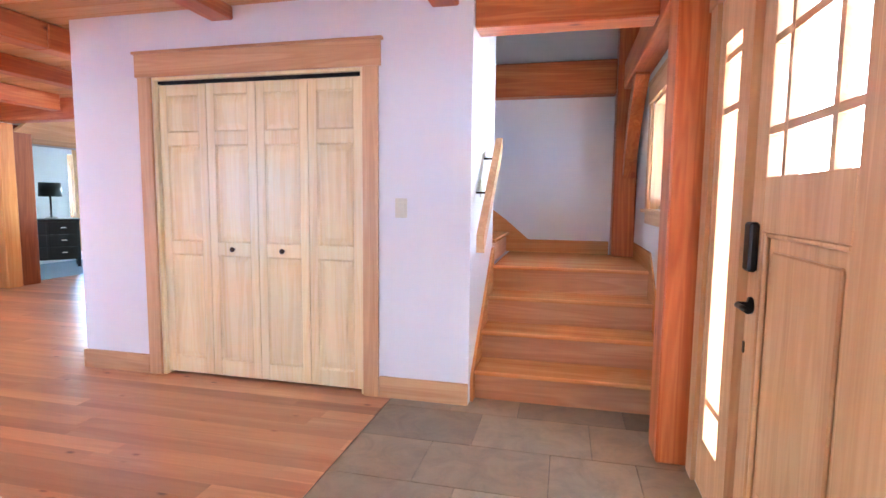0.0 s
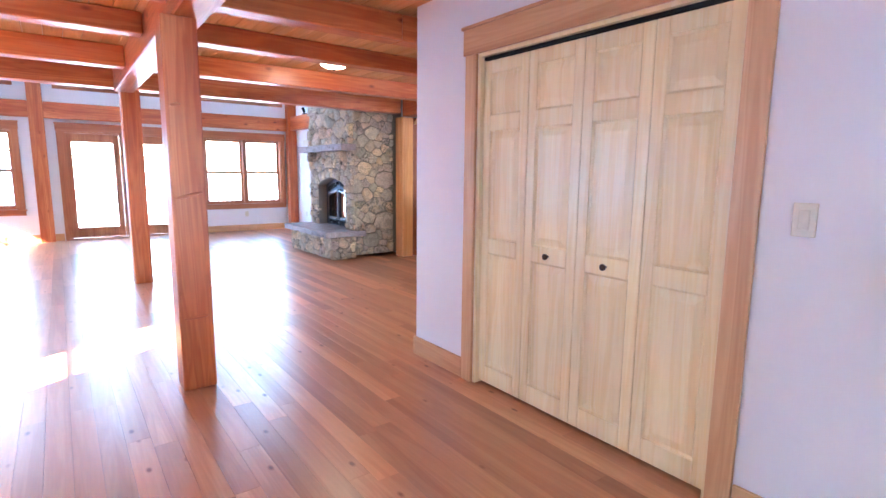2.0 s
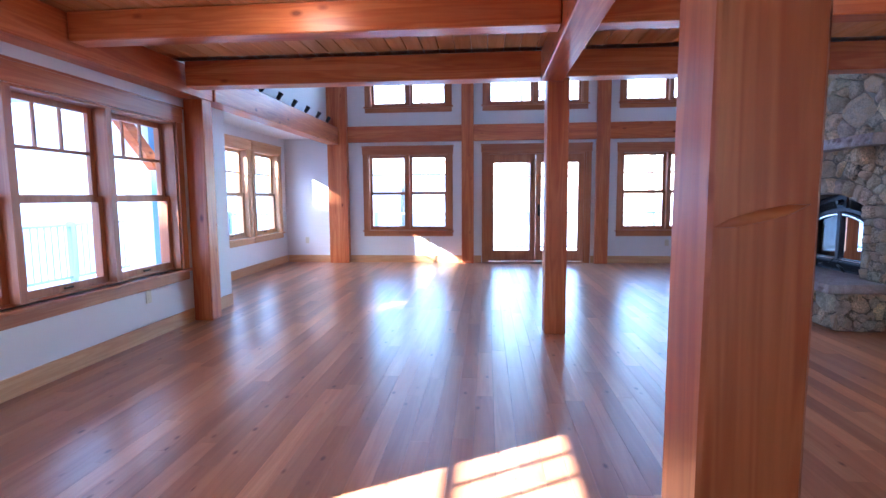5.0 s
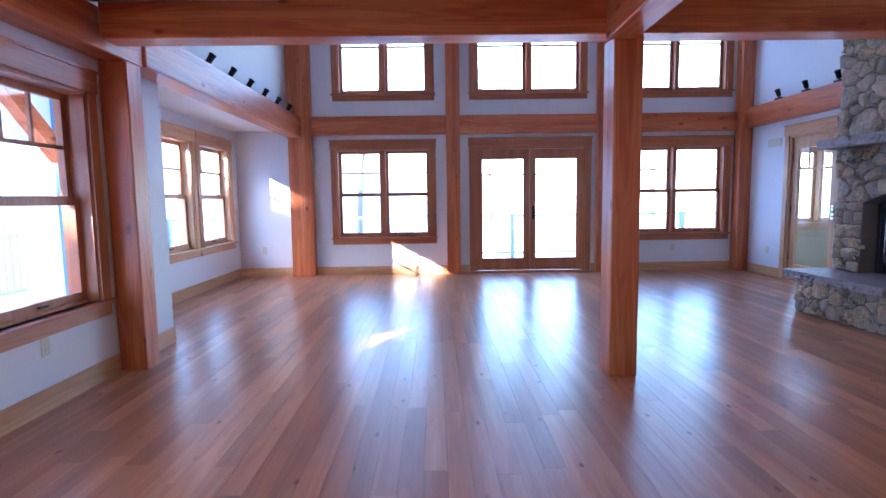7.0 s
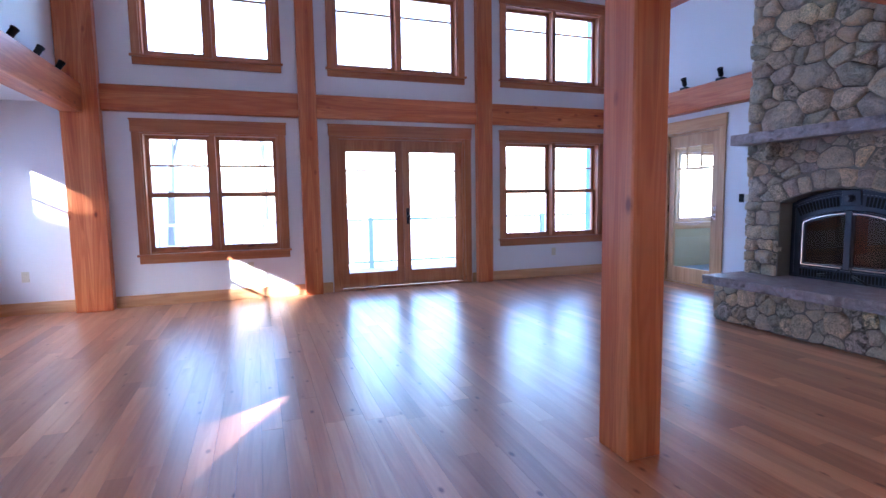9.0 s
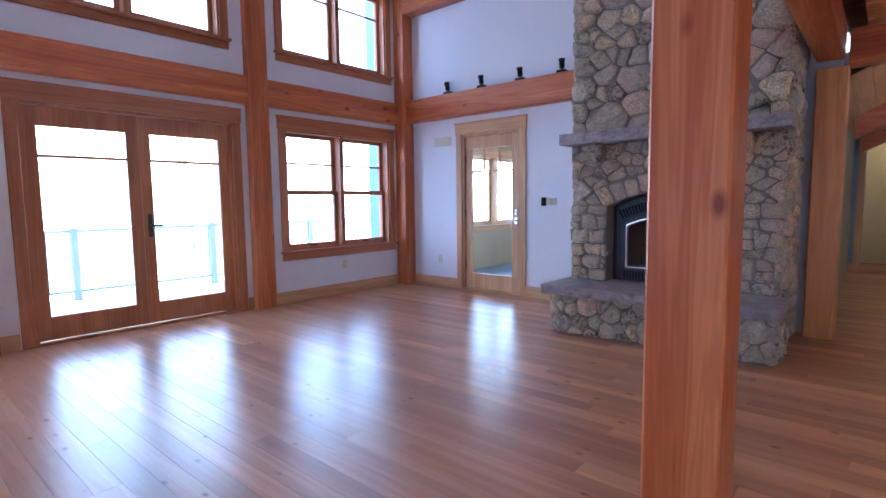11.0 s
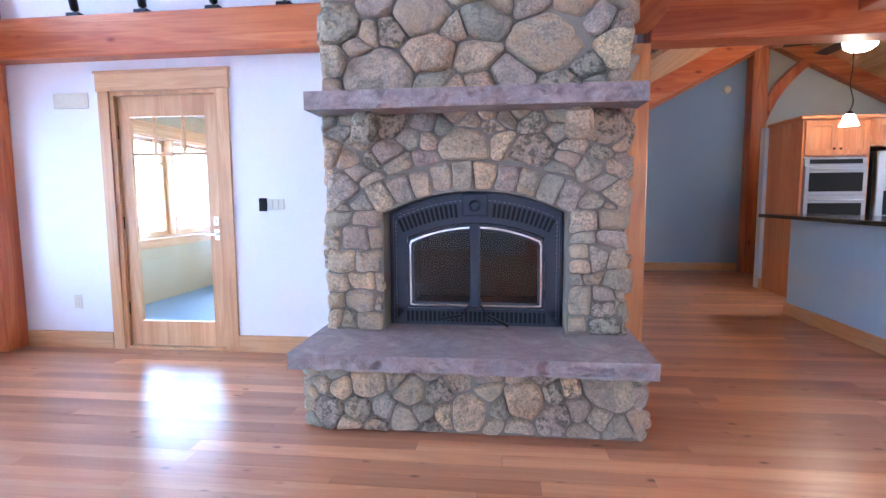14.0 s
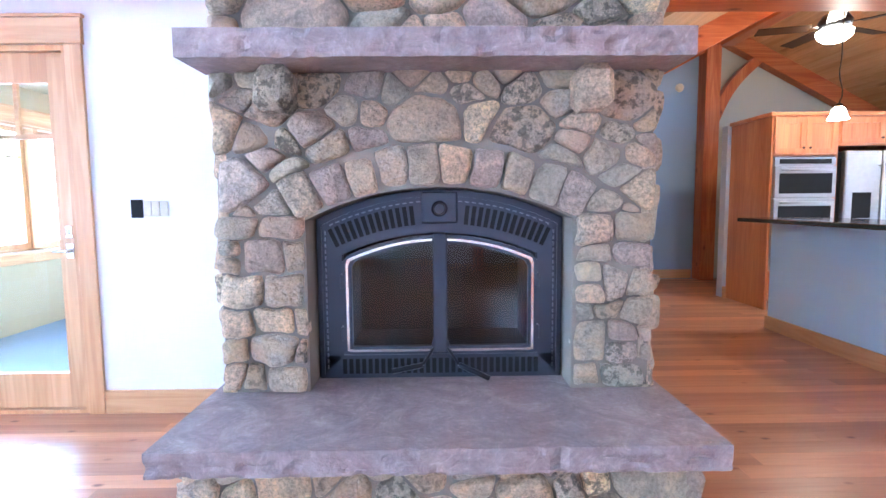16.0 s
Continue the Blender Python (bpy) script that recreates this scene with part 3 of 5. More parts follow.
def sash(r, x0, x1, z0, z1, y, mat, rows=(), cols=(), stile=0.045, rail=0.055):
    part("sash", boxes((x0, x0 + stile, y, y + 0.035, z0, z1), (x1 - stile, x1, y, y + 0.035, z0, z1), (x0 + stile, x1 - stile, y, y + 0.035, z0, z0 + rail), (x0 + stile, x1 - stile, y, y + 0.035, z1 - rail * 0.8, z1)), mat["z"], r)
    bars = bmesh.new()
    for z in rows:
        box(bars, x0 + stile, x1 - stile, y + 0.006, y + 0.028, z - 0.013, z + 0.013)
    for c in cols:
        box(bars, c - 0.011, c + 0.011, y + 0.007, y + 0.027, (rows[0] if rows else z0 + rail), z1 - rail * 0.8)
    if len(bars.verts):
        part("muntin", bars, mat["x"], r)
    else:
        bars.free()
    bm = bmesh.new()
    a, b, c, d = x0 + stile - 0.004, x1 - stile + 0.004, z0 + rail - 0.004, z1 - rail * 0.8 + 0.004
    bm.faces.new([bm.verts.new(p) for p in ((a, y + 0.017, c), (b, y + 0.017, c), (b, y + 0.017, d), (a, y + 0.017, d))])
    pane = part("pane", bm, glass, r)
    pane.visible_shadow = False


def flip(mat_set, along):
    """The same wood with its grain named for a thing turned to run along another axis of the world."""
    return {"x": mat_set[along], "y": mat_set["x" if along == "y" else "y"], "z": mat_set["z"]}


def double_hung(name, m, W, z0, z1, units, mat, along, label, kind="hung", depth=0.2, lites=3):
    r = root(name, m, label, "window", "", "structure")
    w = flip(mat, along)
    casing(r, W, z0, z1, w)
    part("window_frame", boxes((0, 0.02, 0.0, depth, z0, z1), (W - 0.02, W, 0.0, depth, z0, z1), (0.02, W - 0.02, 0.0, depth, z1 - 0.02, z1), (0.02, W - 0.02, 0.061, depth, z0, z0 + 0.02)), w["z"], r)
    mull = 0.06
    u = (W - 0.04 - mull * (units - 1)) / units
    for k in range(units):
        a = 0.02 + k * (u + mull)
        if k:
            part("mullion", boxes((a - mull, a, 0.0, depth - 0.02, z0 + 0.02, z1 - 0.02)), w["z"], r)
        if kind == "hung":
            zm = (z0 + z1) / 2 - 0.02
            top = z1 - 0.02
            sash(r, a, a + u, zm - 0.02, top, 0.12, w, (zm + (top - zm) * 0.5,), (a + u * 0.36, a + u * 0.64) if lites == 3 else ())
            sash(r, a, a + u, z0 + 0.02, zm + 0.02, 0.08, w)
            part("sash_lift", boxes((a + u / 2 - 0.04, a + u / 2 + 0.04, 0.06, 0.079, z0 + 0.04, z0 + 0.055), bevel=0.003), bronze, r)
        else:
            sash(r, a, a + u, z0 + 0.02, z1 - 0.02, 0.1, w, (z1 - 0.3,))
    return r


WEST = lambda y: pose(XW, y, 0, 0, 0, 90)
for k, (h, n, kind) in enumerate(((WEST_LOW[0], 2, "hung"), (WEST_LOW[2], 2, "hung"), (WEST_HIGH[0], 2, "fixed"), (WEST_HIGH[1], 2, "fixed"), (WEST_HIGH[2], 2, "fixed"))):
    double_hung(f"window_{k + 1}", WEST(h[0]), h[1] - h[0], h[2], h[3], n, backlit_fir, "y", "pair of double-hung windows with fir trim" if kind == "hung" else "high pair of fixed windows with fir trim", kind, lites=1)
for k, h in enumerate(SOUTH):
    double_hung(f"window_{k + 6}", pose(h[1], YS, 0, 0, 0, 180), h[1] - h[0], h[2], h[3], 3 if k == 0 else 1, backlit_fir, "x", "row of three double-hung windows with fir trim" if k == 0 else "single double-hung window with fir trim")
for k, (a, b) in enumerate(((-12.2, -11.2), (-10.98, -9.98))):
    double_hung(f"window_{k + 8}", pose(b, -2.35, 0, 0, 0, 180), b - a, 0.6, 2.02, 1, trim, "x", "double-hung bay window with fir trim")
double_hung("window_10", pose(XE, 4.55, 0, 0, 0, -90), 0.8, 1.2, 1.98, 1, trim, "y", "small stair window with fir trim", "fixed")


def lock_plates(r, x, y, z, mat):
    part("handle", boxes((x - 0.022, x + 0.022, y - 0.012, y, z - 0.075, z + 0.01), (x - 0.01, x + 0.01, y - 0.045, y - 0.012, z - 0.04, z - 0.02), (x - 0.075, x + 0.01, y - 0.052, y - 0.042, z - 0.038, z - 0.022), bevel=0.003), mat, r, "chrome lever handle")
    part("lock", boxes((x - 0.02, x + 0.02, y - 0.012, y, z + 0.04, z + 0.11), (x - 0.004, x + 0.004, y - 0.03, y - 0.012, z + 0.06, z + 0.09), bevel=0.003), mat, r, "chrome thumb-turn lock plate")


def lever(r, x, y, z, mat, plate_h=0.2):
    part("handle", boxes((x - 0.02, x + 0.02, y - 0.012, y, z - plate_h / 2, z + plate_h / 2), (x - 0.01, x + 0.01, y - 0.05, y - 0.012, z - 0.01, z + 0.01), (x - 0.01, x + 0.1, y - 0.06, y - 0.048, z - 0.009, z + 0.009), bevel=0.003), mat, r, "dark metal lever handle")


fd = root("door_french", WEST(1.49), "closed pair of glazed fir french doors", "door", "", "structure")
fw = flip(backlit_fir, "y")
casing(fd, 1.8, 0, 2.04, fw, sill=False)
part("door_frame", boxes((0, 0.03, 0.0, 0.2, 0, 2.04), (1.77, 1.8, 0.0, 0.2, 0, 2.04), (0.03, 1.77, 0.0, 0.2, 2.01, 2.04), (0.03, 1.77, 0.0, 0.2, 0, 0.025)), fw["z"], fd)
for a, b in ((0.03, 0.898), (0.902, 1.77)):
    sash(fd, a, b, 0.03, 2.008, 0.05, fw, (1.6,), (), 0.1, 0.2)
lever(fd, 0.96, 0.05, 0.98, black, 0.22)

sd = root("door_sunroom", pose(-11.45, YF, 0), "closed glazed fir door to the sunroom", "door", "", "structure")
casing(sd, 0.89, 0, 2.04, trim, sill=False)
part("door_frame", boxes((0, 0.03, 0.0, 0.15, 0, 2.04), (0.86, 0.89, 0.0, 0.15, 0, 2.04), (0.03, 0.86, 0.0, 0.15, 2.01, 2.04), (0.03, 0.86, 0.0, 0.15, 0, 0.02)), trim["z"], sd)
sash(sd, 0.032, 0.858, 0.025, 2.008, 0.03, trim, (1.56,), (0.33, 0.57), 0.1, 0.2)
lock_plates(sd, 0.82, 0.03, 0.96, bright)
part("hinge", boxes((0.02, 0.035, 0.022, 0.03, 0.28, 0.38)), bronze, sd)
part("hinge", boxes((0.02, 0.035, 0.022, 0.03, 0.97, 1.07)), bronze, sd)
part("hinge", boxes((0.02, 0.035, 0.022, 0.03, 1.68, 1.78)), bronze, sd)
for name, m, W, z0, z1 in (("window_11", pose(-12.35, 9.4, 0), 2.6, 0.78, 1.95), ("window_12", pose(XW + 0.02, 6.15, 0, 0, 0, 90), 3.05, 0.75, 1.95)):
    double_hung(name, m, W, z0, z1, 3, trim, "x" if "11" in name else "y", "band of sunroom windows", "fixed", 0.15)
double_hung("window_13", pose(-9.3, 10.8, 0), 1.45, 0.25, 2.1, 2, trim, "x", "bright bedroom window", "fixed", 0.15)
# Added window out of view, there to let daylight into the kitchen.
double_hung("window_14", pose(-1.2, 8.4, 0, 0, 0, -90), 2.45, 0.95, 2.15, 3, trim, "y", "unseen kitchen window added for daylight", "fixed", 0.15)
double_hung("window_15", pose(-9.45, 8.6, 0, 0, 0, 90), 0.8, 0.4, 2.0, 1, trim, "y", "bright tall bedroom window", "hung", 0.15)
for name, m, W in (("doorway_bedroom", pose(-7.6, 7.2, 0, 0, 0, -90), 1.0), ("doorway_back_room", pose(-7.45, 10.8, 0), 0.57)):
    r = root(name, m, "cased opening trimmed in fir", "doorway", "", "structure")
    casing(r, W, 0, 2.05 if W > 0.9 else 2.03, flip(trim, "y") if W > 0.9 else trim, sill=False)


# ---- fireplace ----
def clip(poly, p, n):
    """The part of a polygon on the side of the line through p that n points away from."""
    out = []
    for i in range(len(poly)):
        a, b = poly[i], poly[(i + 1) % len(poly)]
        da, db = (a - p).dot(n), (b - p).dot(n)
        if da <= 0:
            out.append(a)
        if (da < 0 < db) or (db < 0 < da):
            out.append(a.lerp(b, da / (da - db)))
    return out


def warp(p):
    """One bend of the plane for all stones, so that neighbours still fit."""
    q = Vector((p.x * 8, p.y * 8, 3.1))
    return p + Vector((noise.noise(q), noise.noise(q + Vector((9, 4, 0))))) * 0.017 + Vector((noise.noise(q * 2.7), noise.noise(q * 2.7 + Vector((5, 2, 0))))) * 0.006


def cells(u0, u1, v0, v1, size, seed, circle=None, aspect=1.0):
    """Irregular stone outlines that fill a rectangle, but for a circle (centre, radius)."""
    r = random.Random(seed)
    pts, tries = [], 0
    while tries < 6000:
        p = Vector((r.uniform(u0, u1), r.uniform(v0, v1)))
        w = size * r.choice((0.42, 0.55, 0.7, 0.9, 1.1, 1.3, 1.6))
        tries += 1
        if circle and (p - circle[0]).length < circle[1] + w * 0.3:
            continue
        if all(Vector(((p - q).x / aspect, (p - q).y)).length > (w + k) * 0.46 for q, k in pts):
            pts.append((p, w))
    out = []
    for p, w in pts:
        poly = [Vector(c) for c in ((u0, v0), (u1, v0), (u1, v1), (u0, v1))]
        for q, k in pts:
            d = q - p
            d = Vector((d.x / aspect, d.y))
            if 0 < d.length < size * 4:
                f = 0.5 + 0.5 * (w * w - k * k) / (4 * d.length_squared) * 0.8
                poly = clip(poly, p + Vector((d.x * aspect, d.y)) * f, Vector((d.x / aspect, d.y)).normalized())
        if circle and len(poly) > 2:
            d = circle[0] - p
            poly = clip(poly, circle[0] - d.normalized() * circle[1], d.normalized())
        if len(poly) > 2:
            out.append(poly)
    return out


def courses(u0, u1, v0, v1, seed, low=0.075, high=0.17):
    """Roughly squared stones in wavy courses, two or three to a course, some split in two."""
    r = random.Random(seed)
    levels = [v0]
    while levels[-1] < v1 - high:
        levels.append(levels[-1] + r.uniform(low, high))
    levels.append(v1)

    def bed(j, u):
        wave = 0 if j in (0, len(levels) - 1) else noise.noise(Vector((u * 7, j * 3.3, seed))) * 0.028
        return Vector((u, levels[j] + wave))
    out = []
    for j in range(len(levels) - 1):
        cuts = [u0]
        while cuts[-1] < u1 - 0.17:
            cuts.append(cuts[-1] + r.uniform(0.08, 0.19))
        cuts.append(u1)
        lean = [0] + [r.uniform(-0.018, 0.018) for _ in cuts[2:]] + [0]
        for i in range(len(cuts) - 1):
            a, b, la, lb = cuts[i], cuts[i + 1], lean[i], lean[i + 1]
            foot, head = [bed(j, a - la), bed(j, (a + b) / 2), bed(j, b - lb)], [bed(j + 1, b + lb), bed(j + 1, (a + b) / 2), bed(j + 1, a + la)]
            if levels[j + 1] - levels[j] > 0.13 and r.random() < 0.35 and b - a < 0.16:
                left, right = foot[0].lerp(head[2], 0.5), foot[2].lerp(head[0], 0.5)
                out += [[*foot, right, left], [left, right, *head]]
            else:
                out.append([*foot, *head])
    return out


def stone_bm(poly, seed, gap=0.003, bulge=0.046, sink=0.03):
    """A rounded fieldstone on an outline in u and v; w is how far it stands out."""
    r = random.Random(seed)
    c = sum(poly, Vector((0, 0))) / len(poly)
    area = abs(sum(poly[i].x * poly[(i + 1) % len(poly)].y - poly[(i + 1) % len(poly)].x * poly[i].y for i in range(len(poly)))) / 2
    if area < 0.0009:
        return None
    line = []
    n = len(poly)
    for i in range(n):
        a, b, d = poly[i - 1], poly[i], poly[(i + 1) % n]
        cut = 0.32
        p, q = b.lerp(a, min(cut, 0.024 / max((a - b).length, 1e-4))), b.lerp(d, min(cut, 0.024 / max((d - b).length, 1e-4)))
        line += [p, (p + q) / 4 + b / 2, q]
        if (d - b).length > 0.07:
            line.append((q + b.lerp(d, 0.75)) / 2)
    line = [warp(p) for p in line]
    c = warp(c)
    size = math.sqrt(area)
    ins = 1 - gap / max(size * 0.5, 0.02)
    out = r.uniform(0.6, 1.2) * bulge
    tilt = Vector((r.uniform(-0.2, 0.2), r.uniform(-0.2, 0.2)))
    bm = bmesh.new()
    rings = []
    for scale, w in ((1.0, -sink), (1.0, out * 0.06), (0.965, out * 0.45), (0.89, out * 0.8), (0.72, out * 0.97), (0.4, out * 1.0)):
        row = []
        for p in line:
            d = (p - c) * ins * scale
            wob = noise.noise(Vector((p.x * 14, p.y * 14, seed * 0.37 + scale))) * 0.36 * out * (1 if scale < 0.95 else 0)
            row.append(bm.verts.new((c.x + d.x, c.y + d.y, w + (tilt.dot(d) if w > 0 else 0) + wob)))
        rings.append(row)
    for a, b in zip(rings, rings[1:]):
        for i in range(len(line)):
            bm.faces.new((a[i], a[(i + 1) % len(line)], b[(i + 1) % len(line)], b[i])).smooth = True
    bm.faces.new(rings[-1]).smooth = True
    return bm


CX0, CX1, CY = -9.43, -7.735, 5.04
FX, FW, SPRING, TOP = -8.57, 0.52, 1.115, 1.24
RISE = TOP - SPRING
RAD = (FW * FW + RISE * RISE) / (2 * RISE)
AC = Vector((FX, TOP - RAD))
chim = root("chimney", pose(0, 0, 0), "fieldstone fireplace chimney of rounded grey and tan stones", "fireplace")
for a, b, c, d, e, f in (*((CX0 + 0.01, FX - FW, CY - 0.012, 5.89, 0.05, SPRING), (FX + FW, CX1 - 0.01, CY - 0.012, 5.89, 0.05, SPRING)), (FX - FW, FX + FW, 5.86, 5.89, 0.05, SPRING)):
    part("mortar", boxes((a, b, c, d, e, f)), grout, chim)
core = bmesh.new()
arc = [(AC.x + RAD * math.sin(t), AC.y + RAD * math.cos(t)) for t in [math.asin(FW / RAD) * (k / 12 - 1) for k in range(25)]]
prism(core, [(CX0 + 0.01, SPRING), *arc, (CX1 - 0.01, SPRING), (CX1 - 0.01, TALL - 0.01), (CX0 + 0.01, TALL - 0.01)], "y", CY - 0.012, 5.89)
part("mortar", core, grout, chim)
FRONT = Matrix(((1, 0, 0, 0), (0, 0, -1, CY), (0, 1, 0, 0), (0, 0, 0, 1)))
RIGHT = Matrix(((0, 0, 1, CX1 - 0.02), (1, 0, 0, 0), (0, 1, 0, 0), (0, 0, 0, 1)))
LEFT = Matrix(((0, 0, -1, CX0 + 0.02), (1, 0, 0, 0), (0, 1, 0, 0), (0, 0, 0, 1)))
rest = bmesh.new()
count = 0


def lay(polys, m, parent, near, seed, **kw):
    """Lays stones on a face; near ones are pieces of their own, the others are joined."""
    global count
    for k, poly in enumerate(polys):
        bm = stone_bm(poly, seed + k, **kw)
        if bm is None:
            continue
        bmesh.ops.recalc_face_normals(bm, faces=bm.faces[:])
        if near(poly) and count < 290:
            for v in bm.verts:
                v.co = m @ v.co
            bmesh.ops.recalc_face_normals(bm, faces=bm.faces[:])
            part("stone", bm, stone_mat, parent)
            count += 1
        else:
            merge(rest, bm, m)


RING = RAD + 0.17
lay(courses(CX0, FX - FW - 0.005, 0.44, SPRING + 0.02, 3), FRONT, chim, lambda p: True, 100)
lay(courses(FX + FW + 0.005, CX1, 0.44, SPRING + 0.02, 8), FRONT, chim, lambda p: True, 200)
lay(cells(CX0, CX1, SPRING + 0.02, 1.68, 0.17, 12, (AC, RING), 1.3), FRONT, chim, lambda p: True, 300)
voussoirs = []
half, nv = math.asin(FW / RAD) + 0.22, 14
for k in range(nv):
    t0, t1 = (-half + 2 * half * (k + j) / nv for j in (0, 1))
    rr = RING + random.Random(k).uniform(-0.015, 0.01)
    voussoirs.append([AC + Vector((math.sin(t), math.cos(t))) * q for t, q in ((t0, RAD + 0.004), (t1, RAD + 0.004), (t1, rr), (t0, rr))])
    voussoirs[-1] = clip(voussoirs[-1], Vector((0, SPRING + 0.02 if abs(k - (nv - 1) / 2) > 4.6 else 0.0)), Vector((0, -1)))
lay([v for v in voussoirs if len(v) > 2], FRONT, chim, lambda p: True, 400, bulge=0.045)
lay(cells(CX0, CX1, 1.77, TALL - 0.02, 0.19, 21, None, 1.35), FRONT, chim, lambda p: p[0].y < 3.9, 500, bulge=0.066)
lay(cells(CY - 0.02, 5.725, 0.05, TALL - 0.02, 0.18, 31, None, 1.2), RIGHT, chim, lambda p: p[0].y < 3.2, 800)
lay(cells(CY - 0.02, 5.88, 0.05, TALL - 0.02, 0.2, 41), LEFT, chim, lambda p: False, 1100, bulge=0.028)
part("stonework", rest, stone_mat, chim)["kind"] = "stuff"
for x in (-9.16, -8.01):
    bm = bmesh.new()
    box(bm, x - 0.07, x + 0.07, 4.87, 5.04, 1.51, 1.67, bevel=0.03)
    for v in bm.verts:
        v.co += Vector((noise.noise(v.co * 9), noise.noise(v.co * 9 + Vector((5, 0, 0))), 0)) * 0.02
    part("corbel", bm, stone_mat, chim, "grey stone corbel")


def rough_slab(x0, x1, y0, y1, z0, z1, seed):
    """A slab whose front and ends are chiselled."""
    bm = bmesh.new()
    n, rows = 150, 7

    def edge(u, v):
        k = Vector((u * 11, v * 30, seed))
        scoop = abs(noise.noise(Vector((u * 13, v * 1.3, seed + 3)))) * 0.05 + noise.noise(k) * 0.009
        return -0.012 + scoop + (0.012 if v in (0.0,) else 0)
    grid = []
    for j in range(rows + 1):
        v = j / rows
        line = []
        for i in range(n + 1):
            u = i / n
            line.append(bm.verts.new((x0 + (x1 - x0) * u, y0 + max(0, edge((x1 - x0) * u, v)) * (1 if 0 < j < rows else 0.6), z0 + (z1 - z0) * v)))
        grid.append(line)
    for j in range(rows):
        for i in range(n):
            bm.faces.new((grid[j][i], grid[j][i + 1], grid[j + 1][i + 1], grid[j + 1][i]))
    ends = {}
    for i in (0, n):
        ends[i] = [bm.verts.new((grid[j][i].co.x, y1, grid[j][i].co.z)) for j in range(rows + 1)]
        for j in range(rows):
            bm.faces.new((grid[j][i], grid[j + 1][i], ends[i][j + 1], ends[i][j]))
    bm.faces.new([*grid[rows], *reversed([ends[0][rows], ends[n][rows]])])
    bm.faces.new([*grid[0], *reversed([ends[0][0], ends[n][0]])])
    bm.faces.new((*ends[0], *reversed(ends[n])))
    bmesh.ops.recalc_face_normals(bm, faces=bm.faces[:])
    return bm


solid("mantel", rough_slab(-9.455, -7.695, 4.806, 5.05, 1.67, 1.765, 2), slab_stone, "purplish-grey chiselled stone mantel slab", "mantel")
hearth = root("hearth", pose(0, 0, 0), "raised hearth of fieldstones under a purplish-grey slab", "hearth")
part("slab", rough_slab(-9.475, -7.683, 4.525, 5.2, 0.352, 0.434, 7), slab_stone, hearth, "purplish-grey cast stone slab")
part("mortar", boxes((-9.415, -7.73, 4.654, 5.027, 0, 0.352)), grout, hearth)
count = 0
rest = bmesh.new()
lay(cells(-9.43, -7.715, 0.005, 0.348, 0.225, 55), FRONT @ Matrix.Translation((0, 0, CY - 4.665)), hearth, lambda p: True, 1500)
lay(cells(4.64, 5.04, 0.005, 0.348, 0.18, 56), RIGHT @ Matrix.Translation((0, 0, 0.02)), hearth, lambda p: True, 1600)
lay(cells(4.64, 5.04, 0.005, 0.348, 0.18, 57), LEFT, hearth, lambda p: True, 1700)
rest.free()

# firebox insert
FY = 5.18
fb = root("fireplace_insert", pose(FX, FY, 0.434), "blue-black iron fireplace insert with arched glass doors", "fireplace insert")


def arch(w, z0, spring, top, n=16):
    """Points of an arched outline, from low left over the top to low right."""
    h = top - spring
    r = (w * w + h * h) / (2 * h)
    t = math.asin(w / r)
    return [(-w, z0)] + [(r * math.sin(t * (2 * k / n - 1)), top - r + r * math.cos(t * (2 * k / n - 1))) for k in range(n + 1)] + [(w, z0)]


bm = bmesh.new()
ring_strip(bm, arch(0.41, 0.10, 0.53, 0.62), arch(0.515, 0.0, 0.68, 0.80), 0.0, 0.04)
box(bm, -0.515, 0.515, 0.0, 0.04, 0.0, 0.10)
part("surround", bm, iron, fb)
bm = bmesh.new()
ring_strip(bm, arch(0.492, 0.02, 0.655, 0.772), arch(0.505, 0.02, 0.667, 0.786), -0.012, 0.0)
part("surround_rim", bm, iron, fb)
R2 = (0.515 ** 2 + 0.12 ** 2) / (2 * 0.12)
for k in range(-16, 17):
    if abs(k) < 4:
        continue
    t = k * 0.0268
    m = pose(0, 0, 0.80 - R2) @ pose(0, 0, 0, 0, math.degrees(t), 0)
    bm = bmesh.new()
    box(bm, -0.0088, 0.0088, -0.004, 0.02, R2 - 0.142, R2 - 0.062)
    bmesh.ops.transform(bm, matrix=m, verts=bm.verts[:])
    part("vent_slot", bm, dark, fb)
for k in range(-15, 16):
    part("vent_slot", boxes((k * 0.0272 - 0.0085, k * 0.0272 + 0.0085, -0.004, 0.02, 0.02, 0.084)), dark, fb)
seam = [(0.478, 0.05 + 0.026 * k) for k in range(23)] + [(-0.478, 0.05 + 0.026 * k) for k in range(23)]
bm = bmesh.new()
for x, z in seam:
    box(bm, x - 0.0025, x + 0.0025, -0.005, 0.001, z - 0.008, z + 0.008)
for k in range(-16, 17):
    one = boxes((-0.008, 0.008, -0.005, 0.001, R2 - 0.05, R2 - 0.045))
    merge(bm, one, pose(0, 0, 0.80 - R2) @ pose(0, 0, 0, 0, math.degrees(k * 0.026), 0))
part("stitching", bm, studs, fb, "line of small raised studs")["kind"] = "stuff"
bm = boxes((-0.075, 0.075, -0.022, 0.0, 0.66, 0.79), bevel=0.006)
part("damper_plate", bm, iron, fb)
bm = bmesh.new()
lathe(bm, [(0.034, 0), (0.034, 0.008), (0.022, 0.012), (0.018, 0.03), (0.026, 0.034), (0.02, 0.048)], pose(0, -0.022, 0.72, 90, 0, 0), 16)
part("damper_knob", bm, iron, fb)
